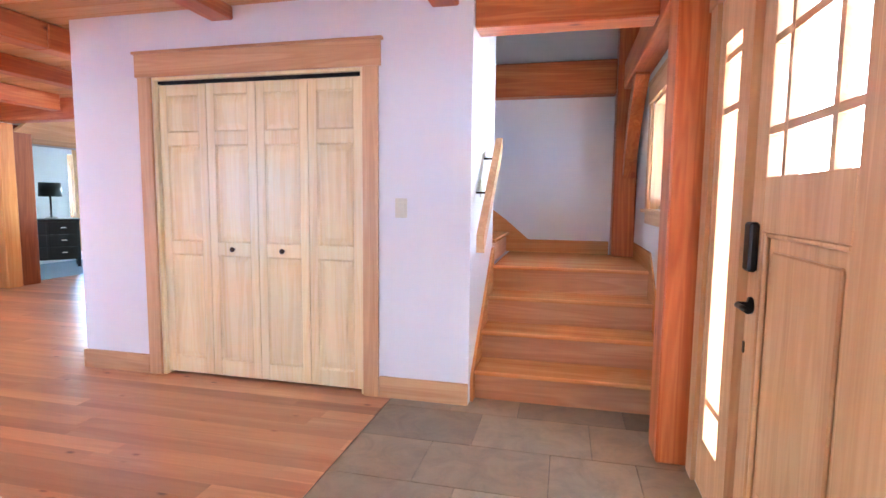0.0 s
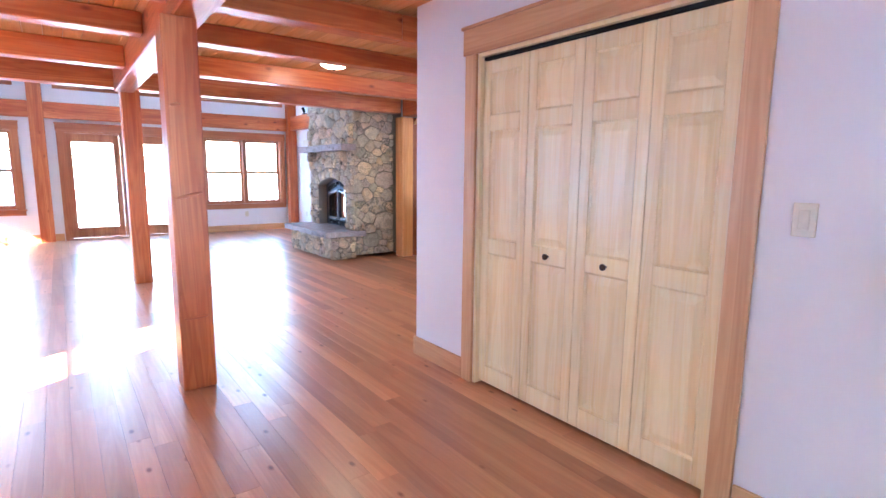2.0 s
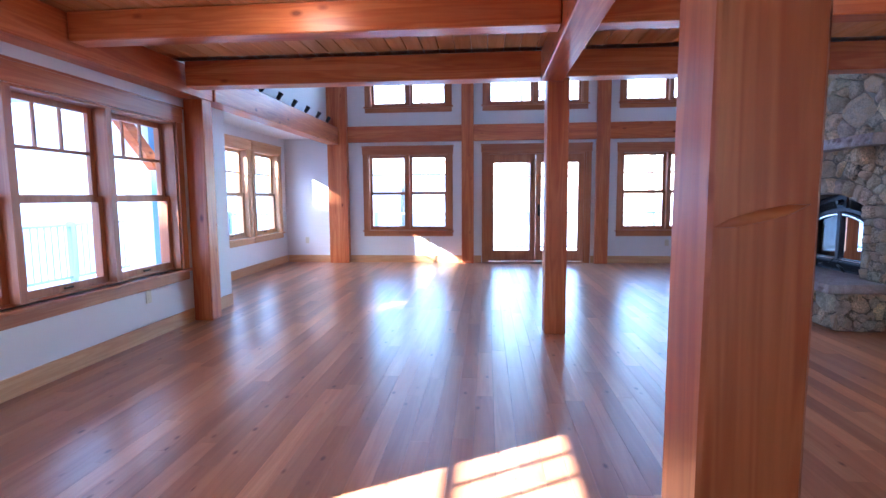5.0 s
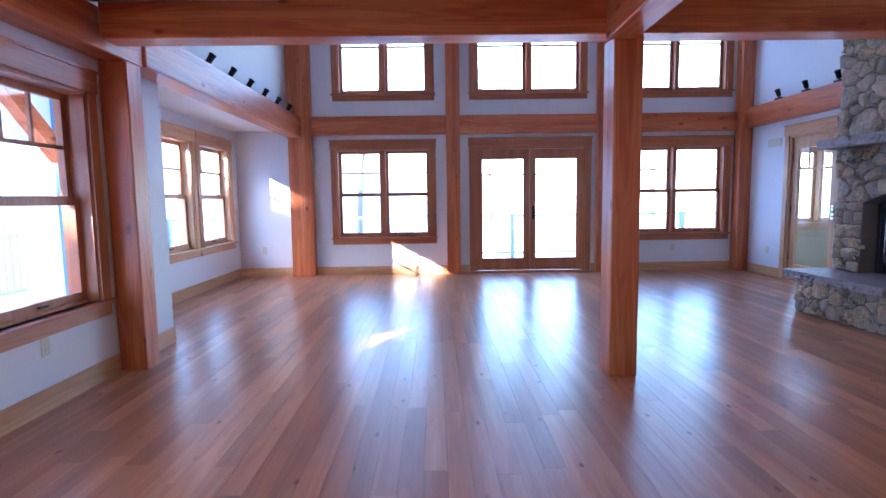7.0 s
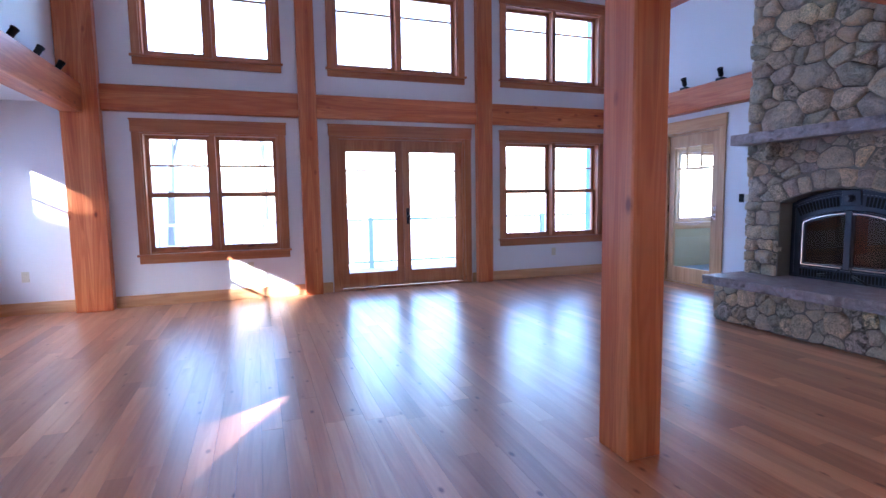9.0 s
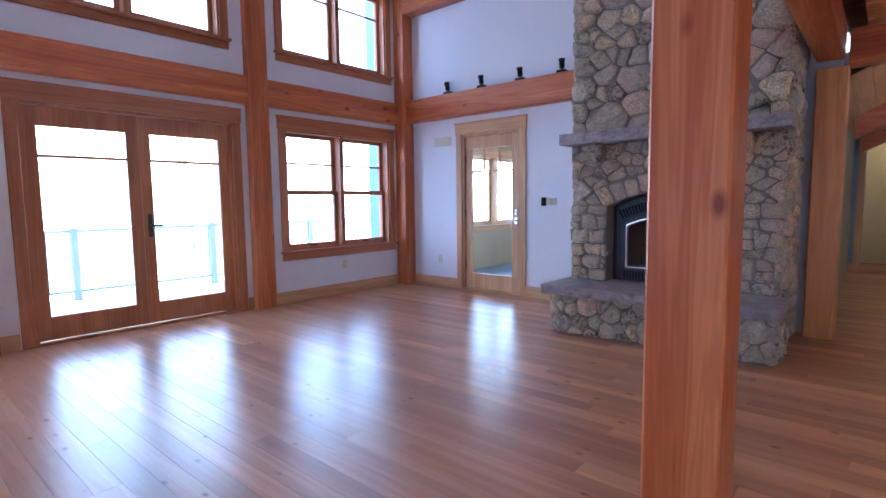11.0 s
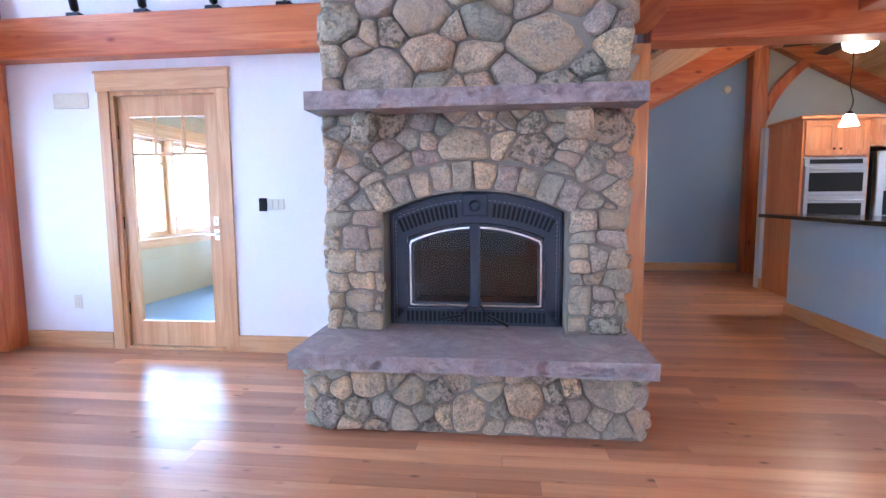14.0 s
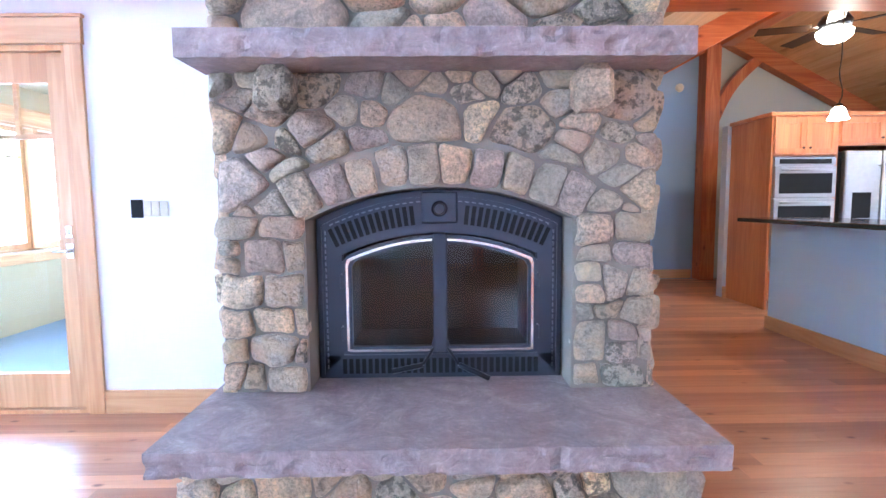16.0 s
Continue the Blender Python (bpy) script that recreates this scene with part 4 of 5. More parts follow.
for s in (-1, 1):
    door = bmesh.new()

    def half(w, z0, spring, top, inset):
        full = arch(w, z0, spring, top, 20)
        pts = [p for p in full if p[0] * s >= inset - 1e-6]
        pts = pts if s > 0 else pts[::-1]
        h = top - spring
        r = (w * w + h * h) / (2 * h)
        zi = top - r + math.sqrt(r * r - inset * inset)
        return [(s * inset, zi)] + [p for p in pts if abs(p[0]) > inset + 0.003] + [(s * inset, z0), (s * inset, zi)]
    outer, inner = half(0.405, 0.11, 0.52, 0.612, 0.004), half(0.368, 0.143, 0.497, 0.577, 0.03)

    def even(line, k=40):
        seg = [(Vector(b) - Vector(a)).length for a, b in zip(line, line[1:])]
        total, out, = sum(seg), []
        for i in range(k + 1):
            d, j = total * i / k, 0
            while j < len(seg) - 1 and d > seg[j]:
                d -= seg[j]
                j += 1
            out.append(tuple(Vector(line[j]).lerp(Vector(line[j + 1]), min(1, d / max(seg[j], 1e-6)))))
        return out
    ring_strip(door, even(inner), even(outer), -0.028, 0.0)
    leaf = part("door", door, iron, fb)
    line = bmesh.new()
    a, b = half(0.390, 0.123, 0.512, 0.598, 0.03), half(0.380, 0.133, 0.503, 0.588, 0.032)
    ring_strip(line, even(b[:-1]), even(a[:-1]), -0.034, -0.027)
    part("trim_line", line, bright, leaf, "bright nickel trim line")
    bm = bmesh.new()
    bm.faces.new([bm.verts.new((x, -0.01, z)) for x, z in inner[:-1]])
    pane = part("pane", bm, ceramic_glass, leaf)
    bm = bmesh.new()
    rod(bm, (s * 0.03, -0.035, 0.135), (s * 0.075, -0.07, 0.075), 0.006)
    rod(bm, (s * 0.075, -0.07, 0.075), (s * 0.2, -0.085, 0.055 if s < 0 else 0.02), 0.011)
    part("handle", bm, black, leaf, "black coil handle")
    for z in (0.2, 0.42):
        part("hinge", boxes((s * 0.405 - 0.012, s * 0.405 + 0.012, -0.03, 0.0, z - 0.03, z + 0.03), bevel=0.004), iron, leaf)
part("door_bar", boxes((-0.028, 0.028, -0.04, -0.028, 0.12, 0.62), bevel=0.005), iron, fb)
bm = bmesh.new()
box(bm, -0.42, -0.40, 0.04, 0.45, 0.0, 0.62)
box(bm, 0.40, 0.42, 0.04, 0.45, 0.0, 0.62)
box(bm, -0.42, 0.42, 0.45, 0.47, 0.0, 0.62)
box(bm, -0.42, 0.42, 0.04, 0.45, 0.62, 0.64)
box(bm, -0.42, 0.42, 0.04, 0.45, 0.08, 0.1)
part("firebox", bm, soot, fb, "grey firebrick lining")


# ---- entry: closet, stairs, front door ----
cl = root("door_closet", pose(-2.95, YC, 0), "closet opening trimmed in light fir", "doorway", "", "structure")
casing(cl, 1.52, 0, 2.05, trim, sill=False, side=0.1, head=0.15, ears=0.03)
part("door_frame", boxes((0, 0.02, 0.0, 0.12, 0, 2.05), (1.5, 1.52, 0.0, 0.12, 0, 2.05), (0.02, 1.5, 0.0, 0.12, 2.03, 2.05)), pine["z"], cl)
part("door_track", boxes((0.02, 1.5, 0.03, 0.065, 2.012, 2.03)), dark, cl)


def bifold(x, knob_leaf):
    r = root("bifold_door", pose(x, YC + 0.03, 0), "closed pale knotty pine bifold door with raised panels", "door", "closet doors")
    w, h0, h1 = 0.367, 0.02, 2.005
    for k in range(2):
        a = k * (w + 0.003)
        rails = ((h0, 0.13), (0.86, 0.95), (1.60, 1.69), (1.93, h1))
        leaf = part("leaf", boxes((a, a + 0.06, 0, 0.034, h0, h1), (a + w - 0.06, a + w, 0, 0.034, h0, h1), *((a + 0.06, a + w - 0.06, 0, 0.034, z0, z1) for z0, z1 in rails), bevel=0.003), pine["z"], r)
        for (_, z0), (z1, _) in zip(rails, rails[1:]):
            bm = bmesh.new()
            x0, x1 = a + 0.06, a + w - 0.06
            steps = ((0.0, 0.006), (0.010, 0.014), (0.045, 0.006), (0.05, 0.005))
            loops = []
            for i, y in steps:
                loops.append([bm.verts.new((p, y, q)) for p, q in ((x0 + i, z0 + i), (x1 - i, z0 + i), (x1 - i, z1 - i), (x0 + i, z1 - i))])
            for s, t in zip(loops, loops[1:]):
                for i in range(4):
                    bm.faces.new((s[i], s[(i + 1) % 4], t[(i + 1) % 4], t[i]))
            bm.faces.new(loops[-1])
            part("panel", bm, pine["z"], leaf)
        if k == knob_leaf:
            bm = bmesh.new()
            lathe(bm, [(0.007, 0), (0.007, 0.015), (0.016, 0.02), (0.017, 0.028), (0.010, 0.034)], pose(a + w / 2, 0, 0.905, 90, 0, 0), 16)
            part("knob", bm, bronze, leaf, "small dark bronze knob")
    return r


bifold(-2.95 + 0.022, 1)
bifold(-2.95 + 0.022 + 0.74, 0)

RISER, GOING, Y0 = 0.19, 0.262, 3.56
st = root("staircase", pose(0, 0, 0), "reddish fir staircase with closed risers and a landing", "stairs")
for k in range(4):
    y, z = Y0 + k * GOING, (k + 1) * RISER
    part("riser", boxes((-0.735, 0.385, y + 0.008, y + 0.028, k * RISER, z - 0.028)), shaded_riser_wood["x"], st)
    if k < 3:
        part("tread", boxes((-0.735, 0.385, y - 0.03, y + GOING + 0.022, z - 0.028, z), bevel=0.006), tread["x"], st)
part("landing", boxes((-0.735, 0.385, Y0 + 3 * GOING - 0.03, 5.445, 4 * RISER - 0.028, 4 * RISER), bevel=0.006), tread["x"], st)
for k in range(3):
    x, z = -0.76 - k * 0.26, (4 + k) * RISER
    part("riser", boxes((x - 0.02, x, 4.41, 5.445, z, z + RISER - 0.028)), shaded_riser_wood["y"], st)
    part("tread", boxes((x - 0.26, x + 0.03, 4.41, 5.445, z + RISER - 0.028, z + RISER), bevel=0.006), tread["y"], st)
for x in (-0.754, 0.387):
    bm = bmesh.new()
    prism(bm, [(Y0 - 0.06, 0.0), (Y0 - 0.06, 0.16), (Y0 + 3 * GOING, 4 * RISER + 0.13), (5.44 if x > 0 else 4.4, 4 * RISER + 0.13), (5.44 if x > 0 else 4.4, 0.0)], "x", x, x + 0.012 if x > 0 else x + 0.018)
    part("skirt_board", bm, tread["y"], st)
bm = bmesh.new()
prism(bm, [(-0.735, 0.76), (0.19, 0.76), (0.19, 0.88), (-0.55, 0.88), (-0.76, 1.06), (-1.5, 1.6), (-1.5, 0.76)], "y", 5.43, 5.446)
part("skirt_board", bm, tread["x"], st)
hr = root("handrail", pose(0, 0, 0), "square fir handrail sloping up the stair wall", "handrail")
bm = bmesh.new()
prism(bm, [(3.27, 0.96), (3.27, 1.06), (4.02, 1.68), (4.02, 1.58)], "x", -0.69, -0.645)
part("rail", bm, trim["y"], hr)
for y, z in ((3.62, 1.3), (3.9, 1.53)):
    bm = bmesh.new()
    rod(bm, (-0.755, y, z), (-0.688, y, z), 0.007)
    part("bracket", bm, bronze, hr)

ENTRY = pose(XE, 2.86, 0, 0, 0, -90)
sl = root("window_sidelight", ENTRY, "tall narrow sidelight with fir muntins beside the door", "window", "", "structure")
ew = flip(trim, "y")
part("casing", boxes((-0.1, 0, -0.02, 0, 0, 2.08), bevel=0.002), ew["z"], sl)
part("head_casing", boxes((-0.12, 1.45, -0.026, 0, 2.08, 2.21), bevel=0.002), ew["x"], sl)
part("window_frame", boxes((0, 0.03, 0, 0.16, 0, 2.08), (0.33, 0.40, 0, 0.16, 0, 2.08), (0.03, 0.33, 0, 0.16, 2.05, 2.08), (0.40, 1.17, 0, 0.16, 2.05, 2.08), (0.03, 0.33, 0, 0.16, 0, 0.03), (1.17, 1.33, 0, 0.16, 0, 2.08)), ew["z"], sl)
sash(sl, 0.03, 0.33, 0.03, 2.05, 0.0, ew, (0.40, 1.62, 1.83), (), 0.05, 0.2)

door = root("door_front", ENTRY, "closed light fir front door with a window of small panes", "door", "", "structure")
dx0, dx1, rs = 0.402, 1.168, 1.068
part("leaf", boxes((dx0, dx0 + 0.11, 0.03, 0.075, 0.012, 2.045), (rs, dx1, 0.03, 0.075, 0.012, 2.045), (dx0 + 0.11, rs, 0.03, 0.075, 0.012, 0.22),
                   (dx0 + 0.11, rs, 0.03, 0.075, 1.16, 1.34), (dx0 + 0.11, rs, 0.03, 0.075, 1.94, 2.045), bevel=0.003), ew["z"], door)
part("panel", boxes((dx0 + 0.11, rs, 0.052, 0.064, 0.22, 1.16), (dx0 + 0.17, rs - 0.06, 0.042, 0.053, 0.28, 1.10), bevel=0.008), ew["z"], door)
for a, b, c, d in ((dx0 + 0.11, dx0 + 0.128, 0.22, 1.16), (rs - 0.018, rs, 0.22, 1.16), (dx0 + 0.128, rs - 0.018, 0.22, 0.238), (dx0 + 0.128, rs - 0.018, 1.142, 1.16)):
    part("moulding", boxes((a, b, 0.036, 0.0515, c, d), bevel=0.005), ew["z"], door)
bm = bmesh.new()
gx0, gx1 = dx0 + 0.11, rs
for c in (gx0 + 0.13, gx1 - 0.13):
    box(bm, c - 0.013, c + 0.013, 0.032, 0.072, 1.34, 1.94)
for z in (1.49, 1.78):
    for a, b in ((gx0, gx0 + 0.117), (gx0 + 0.143, gx1 - 0.143), (gx1 - 0.117, gx1)):
        box(bm, a, b, 0.033, 0.071, z - 0.013, z + 0.013)
part("muntin", bm, ew["x"], door)
bm = bmesh.new()
bm.faces.new([bm.verts.new(p) for p in ((gx0, 0.05, 1.34), (gx1, 0.05, 1.34), (gx1, 0.05, 1.94), (gx0, 0.05, 1.94))])
part("pane", bm, glass, door).visible_shadow = False
part("lock_box", boxes((dx0 + 0.03, dx0 + 0.095, 0.0, 0.03, 1.02, 1.19), bevel=0.008), black, door, "black keypad lock")
bm = bmesh.new()
lathe(bm, [(0.03, 0), (0.03, 0.008), (0.012, 0.012), (0.012, 0.045)], pose(dx0 + 0.06, 0.03, 0.9, 90, 0, 0), 16)
rod(bm, (dx0 + 0.06, -0.015, 0.9), (dx0 + 0.17, -0.015, 0.9), 0.01)
part("handle", bm, black, door, "black lever handle")
part("strike", boxes((dx0 + 0.005, dx0 + 0.02, 0.026, 0.03, 0.72, 0.76)), bronze, door)
for z in (0.25, 1.02, 1.78):
    part("hinge", boxes((dx1 - 0.016, dx1 + 0.018, 0.008, 0.03, z - 0.052, z + 0.052), bevel=0.004), black, door)
part("threshold", boxes((0.40, 1.18, -0.03, 0.16, 0, 0.012)), bronze, door)

# ---- baseboards ----
bases = [("y", "x", XW, XW + 0.018, -1.1, 1.03, [(-9, -9)]), ("y", "x", XW, XW + 0.018, 1.25, 1.39, []), ("y", "x", XW, XW + 0.018, 3.39, 3.45, []), ("y", "x", XW, XW + 0.018, 3.68, 5.7, []),
         ("y", "x", XW, XW + 0.018, -2.33, YS, [])]
for b in bases:
    solid("baseboard", boxes((b[2], b[3], b[4], b[5], 0, 0.135), bevel=0.003), trim["y"], "light fir baseboard", "baseboard", "", "structure")
for x0, x1, y in ((-12.32, -11.55, YF), (-10.47, -9.44, YF), (-3.61, -3.055, YC), (-1.325, -0.755, YC), (-7.6, -6.985, 10.8), (-6.78, -4.69, 10.8), (-5.1, -5.0, 9.2)):
    solid("baseboard", boxes((x0, x1, y - 0.018, y, 0, 0.135), bevel=0.003), trim["x"], "light fir baseboard", "baseboard", "", "structure")
for x0, x1, y in ((-7.78, -0.2, YS), (-8.575, -7.98, YS), (XW + 0.02, -8.6, -2.35)):
    solid("baseboard", boxes((x0, x1, y, y + 0.018, 0, 0.135), bevel=0.003), trim["x"], "light fir baseboard", "baseboard", "", "structure")
solid("baseboard", boxes((-3.628, -3.61, YC - 0.018, 5.45, 0, 0.135), bevel=0.003), trim["y"], "light fir baseboard", "baseboard", "", "structure")


# ---- small fixtures ----
def wall_plate(name, m, w, h, label, category, slots):
    r = root(name, m, label, category, "wall plates")
    part("plate", boxes((-w / 2, w / 2, -0.006, 0, -h / 2, h / 2), bevel=0.002), plate, r)
    for x, z, a, b in slots:
        part("toggle" if "switch" in name else "socket", boxes((x - a, x + a, -0.011, -0.0065, z - b, z + b), bevel=0.002), plate, r)
    return r


two = [(0, 0.02, 0.014, 0.013), (0, -0.02, 0.014, 0.013)]
wall_plate("light_switch", pose(-1.185, YC, 1.2), 0.075, 0.118, "ivory rocker light switch on the white wall", "switch", [(0, 0, 0.017, 0.034)])
wall_plate("light_switch", pose(-0.755, 3.8, 1.33, 0, 0, 90), 0.07, 0.115, "ivory light switch beside the stair rail", "switch", [(0, 0, 0.008, 0.02)])
for m in (pose(XW, 0.38, 0.4, 0, 0, 90), pose(XW, 4.75, 0.38, 0, 0, 90), pose(XW, -1.95, 0.42, 0, 0, 90), pose(-11.85, YF, 0.38), pose(-5.32, YS, 0.37, 0, 0, 180), pose(-7.11, YS, 0.38, 0, 0, 180), pose(-9.6, -2.35, 0.36, 0, 0, 180)):
    wall_plate("outlet", m, 0.07, 0.115, "ivory wall outlet above the baseboard", "outlet", two)
sw = root("switch_panel", pose(-10.16, YF, 1.16), "row of white switches beside an open black box", "switch", "wall plates")
part("open_box", boxes((-0.1, -0.04, -0.012, 0, -0.05, 0.05)), dark, sw, "open black wiring box")
for k in range(3):
    part("toggle", boxes((-0.03 + k * 0.045, 0.01 + k * 0.045, -0.012, 0, -0.042, 0.042), bevel=0.003), plate, sw)
vent = root("wall_vent", pose(-11.78, YF, 1.98), "white slotted air vent on the wall", "vent")
part("frame", boxes((-0.15, 0.15, -0.008, 0, -0.06, 0.06), bevel=0.002), plate, vent)
for k in range(9):
    part("slat", boxes((-0.13, 0.13, -0.013, -0.0085, -0.045 + k * 0.0112, -0.040 + k * 0.0112)), plate, vent)


def spot(x, y, z, turn):
    r = root("spotlight", pose(x, y, z, 0, 0, turn), "small black adjustable spotlight on the beam", "spotlight", "spotlights")
    part("base", boxes((-0.055, 0.055, -0.035, 0.035, 0, 0.035), bevel=0.006), black, r)
    bm = bmesh.new()
    rod(bm, (0, 0, 0.035), (0, 0, 0.07), 0.011)
    part("neck", bm, black, r)
    bm = bmesh.new()
    m = pose(0.0, 0.0, 0.055, 28, 14, 0) @ Matrix.Scale(0.85, 4)
    lathe(bm, [(0.028, 0), (0.034, 0.012), (0.036, 0.09), (0.042, 0.1), (0.042, 0.118), (0.03, 0.118), (0.026, 0.08)], m, 20)
    part("head", bm, black, r)
    return r


first = spot(-9.33, -1.36, 2.522, 180)
for k in range(1, 6):
    copy_thing(first, pose(-9.33 - k * 0.542, -1.36, 2.522, 0, 0, 180))
for x in (-11.62, -11.07, -10.51, -9.97):
    copy_thing(first, pose(x, 5.82, 2.572, 0, 0, 0))


def dome(x, y, z):
    r = root("ceiling_light", pose(x, y, z), "lit alabaster bowl ceiling light", "ceiling light", "ceiling lights")
    bm = bmesh.new()
    lathe(bm, [(0.17, 0.0), (0.17, -0.018), (0.15, -0.03)], None, 28)
    part("rim", bm, bronze, r)
    bm = bmesh.new()
    lathe(bm, [(0.155, -0.028), (0.15, -0.05), (0.125, -0.082), (0.08, -0.103), (0.02, -0.112)], None, 28)
    part("shade", bm, lamp_glass, r)
    bm = bmesh.new()
    lathe(bm, [(0.012, -0.108), (0.014, -0.12), (0.004, -0.132)], None, 12)
    part("finial", bm, bronze, r)
    return r


lamp0 = dome(-5.8, 0.37, HALL - 0.001)
copy_thing(lamp0, pose(-5.42, 3.66, HALL - 0.001))
# This bowl hangs out of view, added to brighten the entry.
copy_thing(lamp0, pose(-2.2, 0.2, HALL - 0.001))
copy_thing(lamp0, pose(-7.1, 11.5, 2.499))

# ---- kitchen ----
def shaker(r, x0, x1, z0, z1, y, mat, knob=None):
    d = part("door", boxes((x0, x0 + 0.055, y - 0.02, y, z0, z1), (x1 - 0.055, x1, y - 0.02, y, z0, z1), (x0 + 0.055, x1 - 0.055, y - 0.02, y, z0, z0 + 0.055), (x0 + 0.055, x1 - 0.055, y - 0.02, y, z1 - 0.055, z1), (x0 + 0.055, x1 - 0.055, y - 0.008, y, z0 + 0.055, z1 - 0.055)), mat["z"], r)
    if knob:
        bm = bmesh.new()
        lathe(bm, [(0.006, 0), (0.006, 0.012), (0.014, 0.018), (0.01, 0.026)], pose(knob, y - 0.02, z0 + 0.06, 90, 0, 0), 12)
        part("knob", bm, bronze, d)


KY = 8.45
cab = root("oven_cabinet", pose(0, 0, 0), "tall reddish cherry cabinet holding the wall ovens", "cabinet")
for a, b in ((-5.06, -5.035), (-4.375, -4.35)):
    part("side", boxes((a, b, KY, 9.19, 0, 2.05)), cherry["z"], cab)
part("body", boxes((-5.035, -4.375, KY, 9.19, 1.64, 2.05), (-5.035, -4.375, KY, 9.19, 0.1, 0.42), (-5.035, -4.375, KY + 0.55, 9.19, 0.42, 1.64)), cherry["z"], cab)
part("crown", boxes((-5.09, -4.33, KY - 0.03, 9.19, 2.05, 2.09), bevel=0.006), cherry["x"], cab)
shaker(cab, -5.035, -4.707, 1.66, 2.03, KY, cherry, -4.74)
shaker(cab, -4.703, -4.375, 1.66, 2.03, KY, cherry, -4.67)
shaker(cab, -5.035, -4.375, 0.12, 0.41, KY, cherry)
ov = root("double_oven", pose(0, 0, 0), "stainless steel double wall oven with dark glass", "oven")
part("body", boxes((-5.03, -4.38, KY, KY + 0.5, 0.43, 1.63)), steel, ov)
part("control_panel", boxes((-5.03, -4.38, KY - 0.025, KY - 0.001, 1.54, 1.62), bevel=0.004), steel, ov)
part("display", boxes((-4.98, -4.43, KY - 0.029, KY - 0.026, 1.555, 1.605)), dark, ov)
for z0, z1 in ((1.20, 1.53), (0.6, 1.19)):
    d = part("door", boxes((-5.03, -4.38, KY - 0.04, KY - 0.001, z0, z1), bevel=0.005), steel, ov)
    part("glass", boxes((-4.985, -4.425, KY - 0.044, KY - 0.041, z0 + 0.045, z1 - 0.075)), dark, d)
    bm = bmesh.new()
    rod(bm, (-4.99, KY - 0.075, z1 - 0.04), (-4.42, KY - 0.075, z1 - 0.04), 0.011)
    rod(bm, (-4.97, KY - 0.075, z1 - 0.04), (-4.97, KY - 0.04, z1 - 0.04), 0.008)
    rod(bm, (-4.44, KY - 0.075, z1 - 0.04), (-4.44, KY - 0.04, z1 - 0.04), 0.008)
    part("handle", bm, steel, d)
fr = root("refrigerator", pose(0, 0, 0), "stainless steel side-by-side refrigerator with dispenser", "refrigerator")
part("body", boxes((-4.30, -3.4, KY + 0.02, 9.18, 0.02, 1.68)), dark, fr)
for a, b, h in ((-4.30, -3.92, -3.95), (-3.91, -3.4, -3.87)):
    d = part("door", boxes((a, b, KY - 0.06, KY + 0.018, 0.05, 1.69), bevel=0.012), steel, fr)
    bm = bmesh.new()
    rod(bm, (h, KY - 0.11, 0.6), (h, KY - 0.11, 1.55), 0.012)
    for z in (0.62, 1.53):
        rod(bm, (h, KY - 0.11, z), (h, KY - 0.05, z), 0.009)
    part("handle", bm, steel, d)
    if b < -3.9:
        part("dispenser", boxes((-4.22, -4.02, KY - 0.064, KY - 0.061, 0.98, 1.25)), dark, d, "black ice and water dispenser")
over = root("wall_cabinet", pose(0, 0, 0), "reddish cherry cabinet above the refrigerator", "cabinet")
part("body", boxes((-4.345, -3.38, KY, 9.19, 1.74, 2.05)), cherry["x"], over)
part("crown", boxes((-4.325, -3.36, KY - 0.03, 9.19, 2.051, 2.09)), cherry["x"], over)
shaker(over, -4.33, -3.87, 1.76, 2.03, KY, cherry, -3.91)
shaker(over, -3.86, -3.4, 1.76, 2.03, KY, cherry, -3.83)
side = root("side_panel", pose(-3.39, KY, 0), "cherry panel beside the refrigerator", "panel")
part("board", boxes((0, 0.02, 0.01, 0.74, 0, 1.735)), cherry["z"], side)

pen = root("peninsula", pose(0, 0, 0), "blue painted breakfast bar half wall with light baseboard", "peninsula")
part("half_wall", boxes((-5.54, -5.4, 5.9, 7.65, 0, 0.985)), bar_blue, pen)
part("baseboard", boxes((-5.558, -5.54, 5.9, 7.668, 0, 0.12), (-5.54, -5.4, 7.65, 7.668, 0, 0.12), bevel=0.002), trim["y"], pen)
solid("countertop", boxes((-5.82, -5.1, 5.9, 7.72, 0.985, 1.02), bevel=0.006), granite_top, "black granite bar top on the peninsula", "countertop")

fan = root("ceiling_fan", pose(-4.8, 8.0, 2.76), "ceiling fan at rest with dark blades and a lit bowl", "ceiling fan")
bm = bmesh.new()
lathe(bm, [(0.15, 0.0), (0.14, -0.05), (0.09, -0.09), (0.02, -0.1)], None, 24)
part("light_bowl", bm, kitchen_glass, fan)
bm = bmesh.new()
lathe(bm, [(0.06, 0.0), (0.13, 0.03), (0.14, 0.09), (0.1, 0.15), (0.04, 0.17)], None, 24)
part("motor", bm, black, fan)
bm = bmesh.new()
rod(bm, (0, 0, 0.16), (0, 0, 0.66), 0.014)
part("downrod", bm, bronze, fan)
for k in range(5):
    bm = bmesh.new()
    box(bm, 0.2, 0.66, -0.07, 0.07, 0.045, 0.053, bevel=0.003)
    box(bm, 0.1, 0.24, -0.015, 0.015, 0.052, 0.06)
    bmesh.ops.transform(bm, matrix=pose(0, 0, 0, 0, 0, 72 * k + 20) @ pose(0, 0, 0, 10, 0, 0), verts=bm.verts[:])
    part("blade", bm, bronze, fan)
pd = root("pendant_lamp", pose(-5.34, 7.2, 1.83), "pendant lamp with a frosted bell shade on a scrolled stem", "pendant lamp")
bm = bmesh.new()
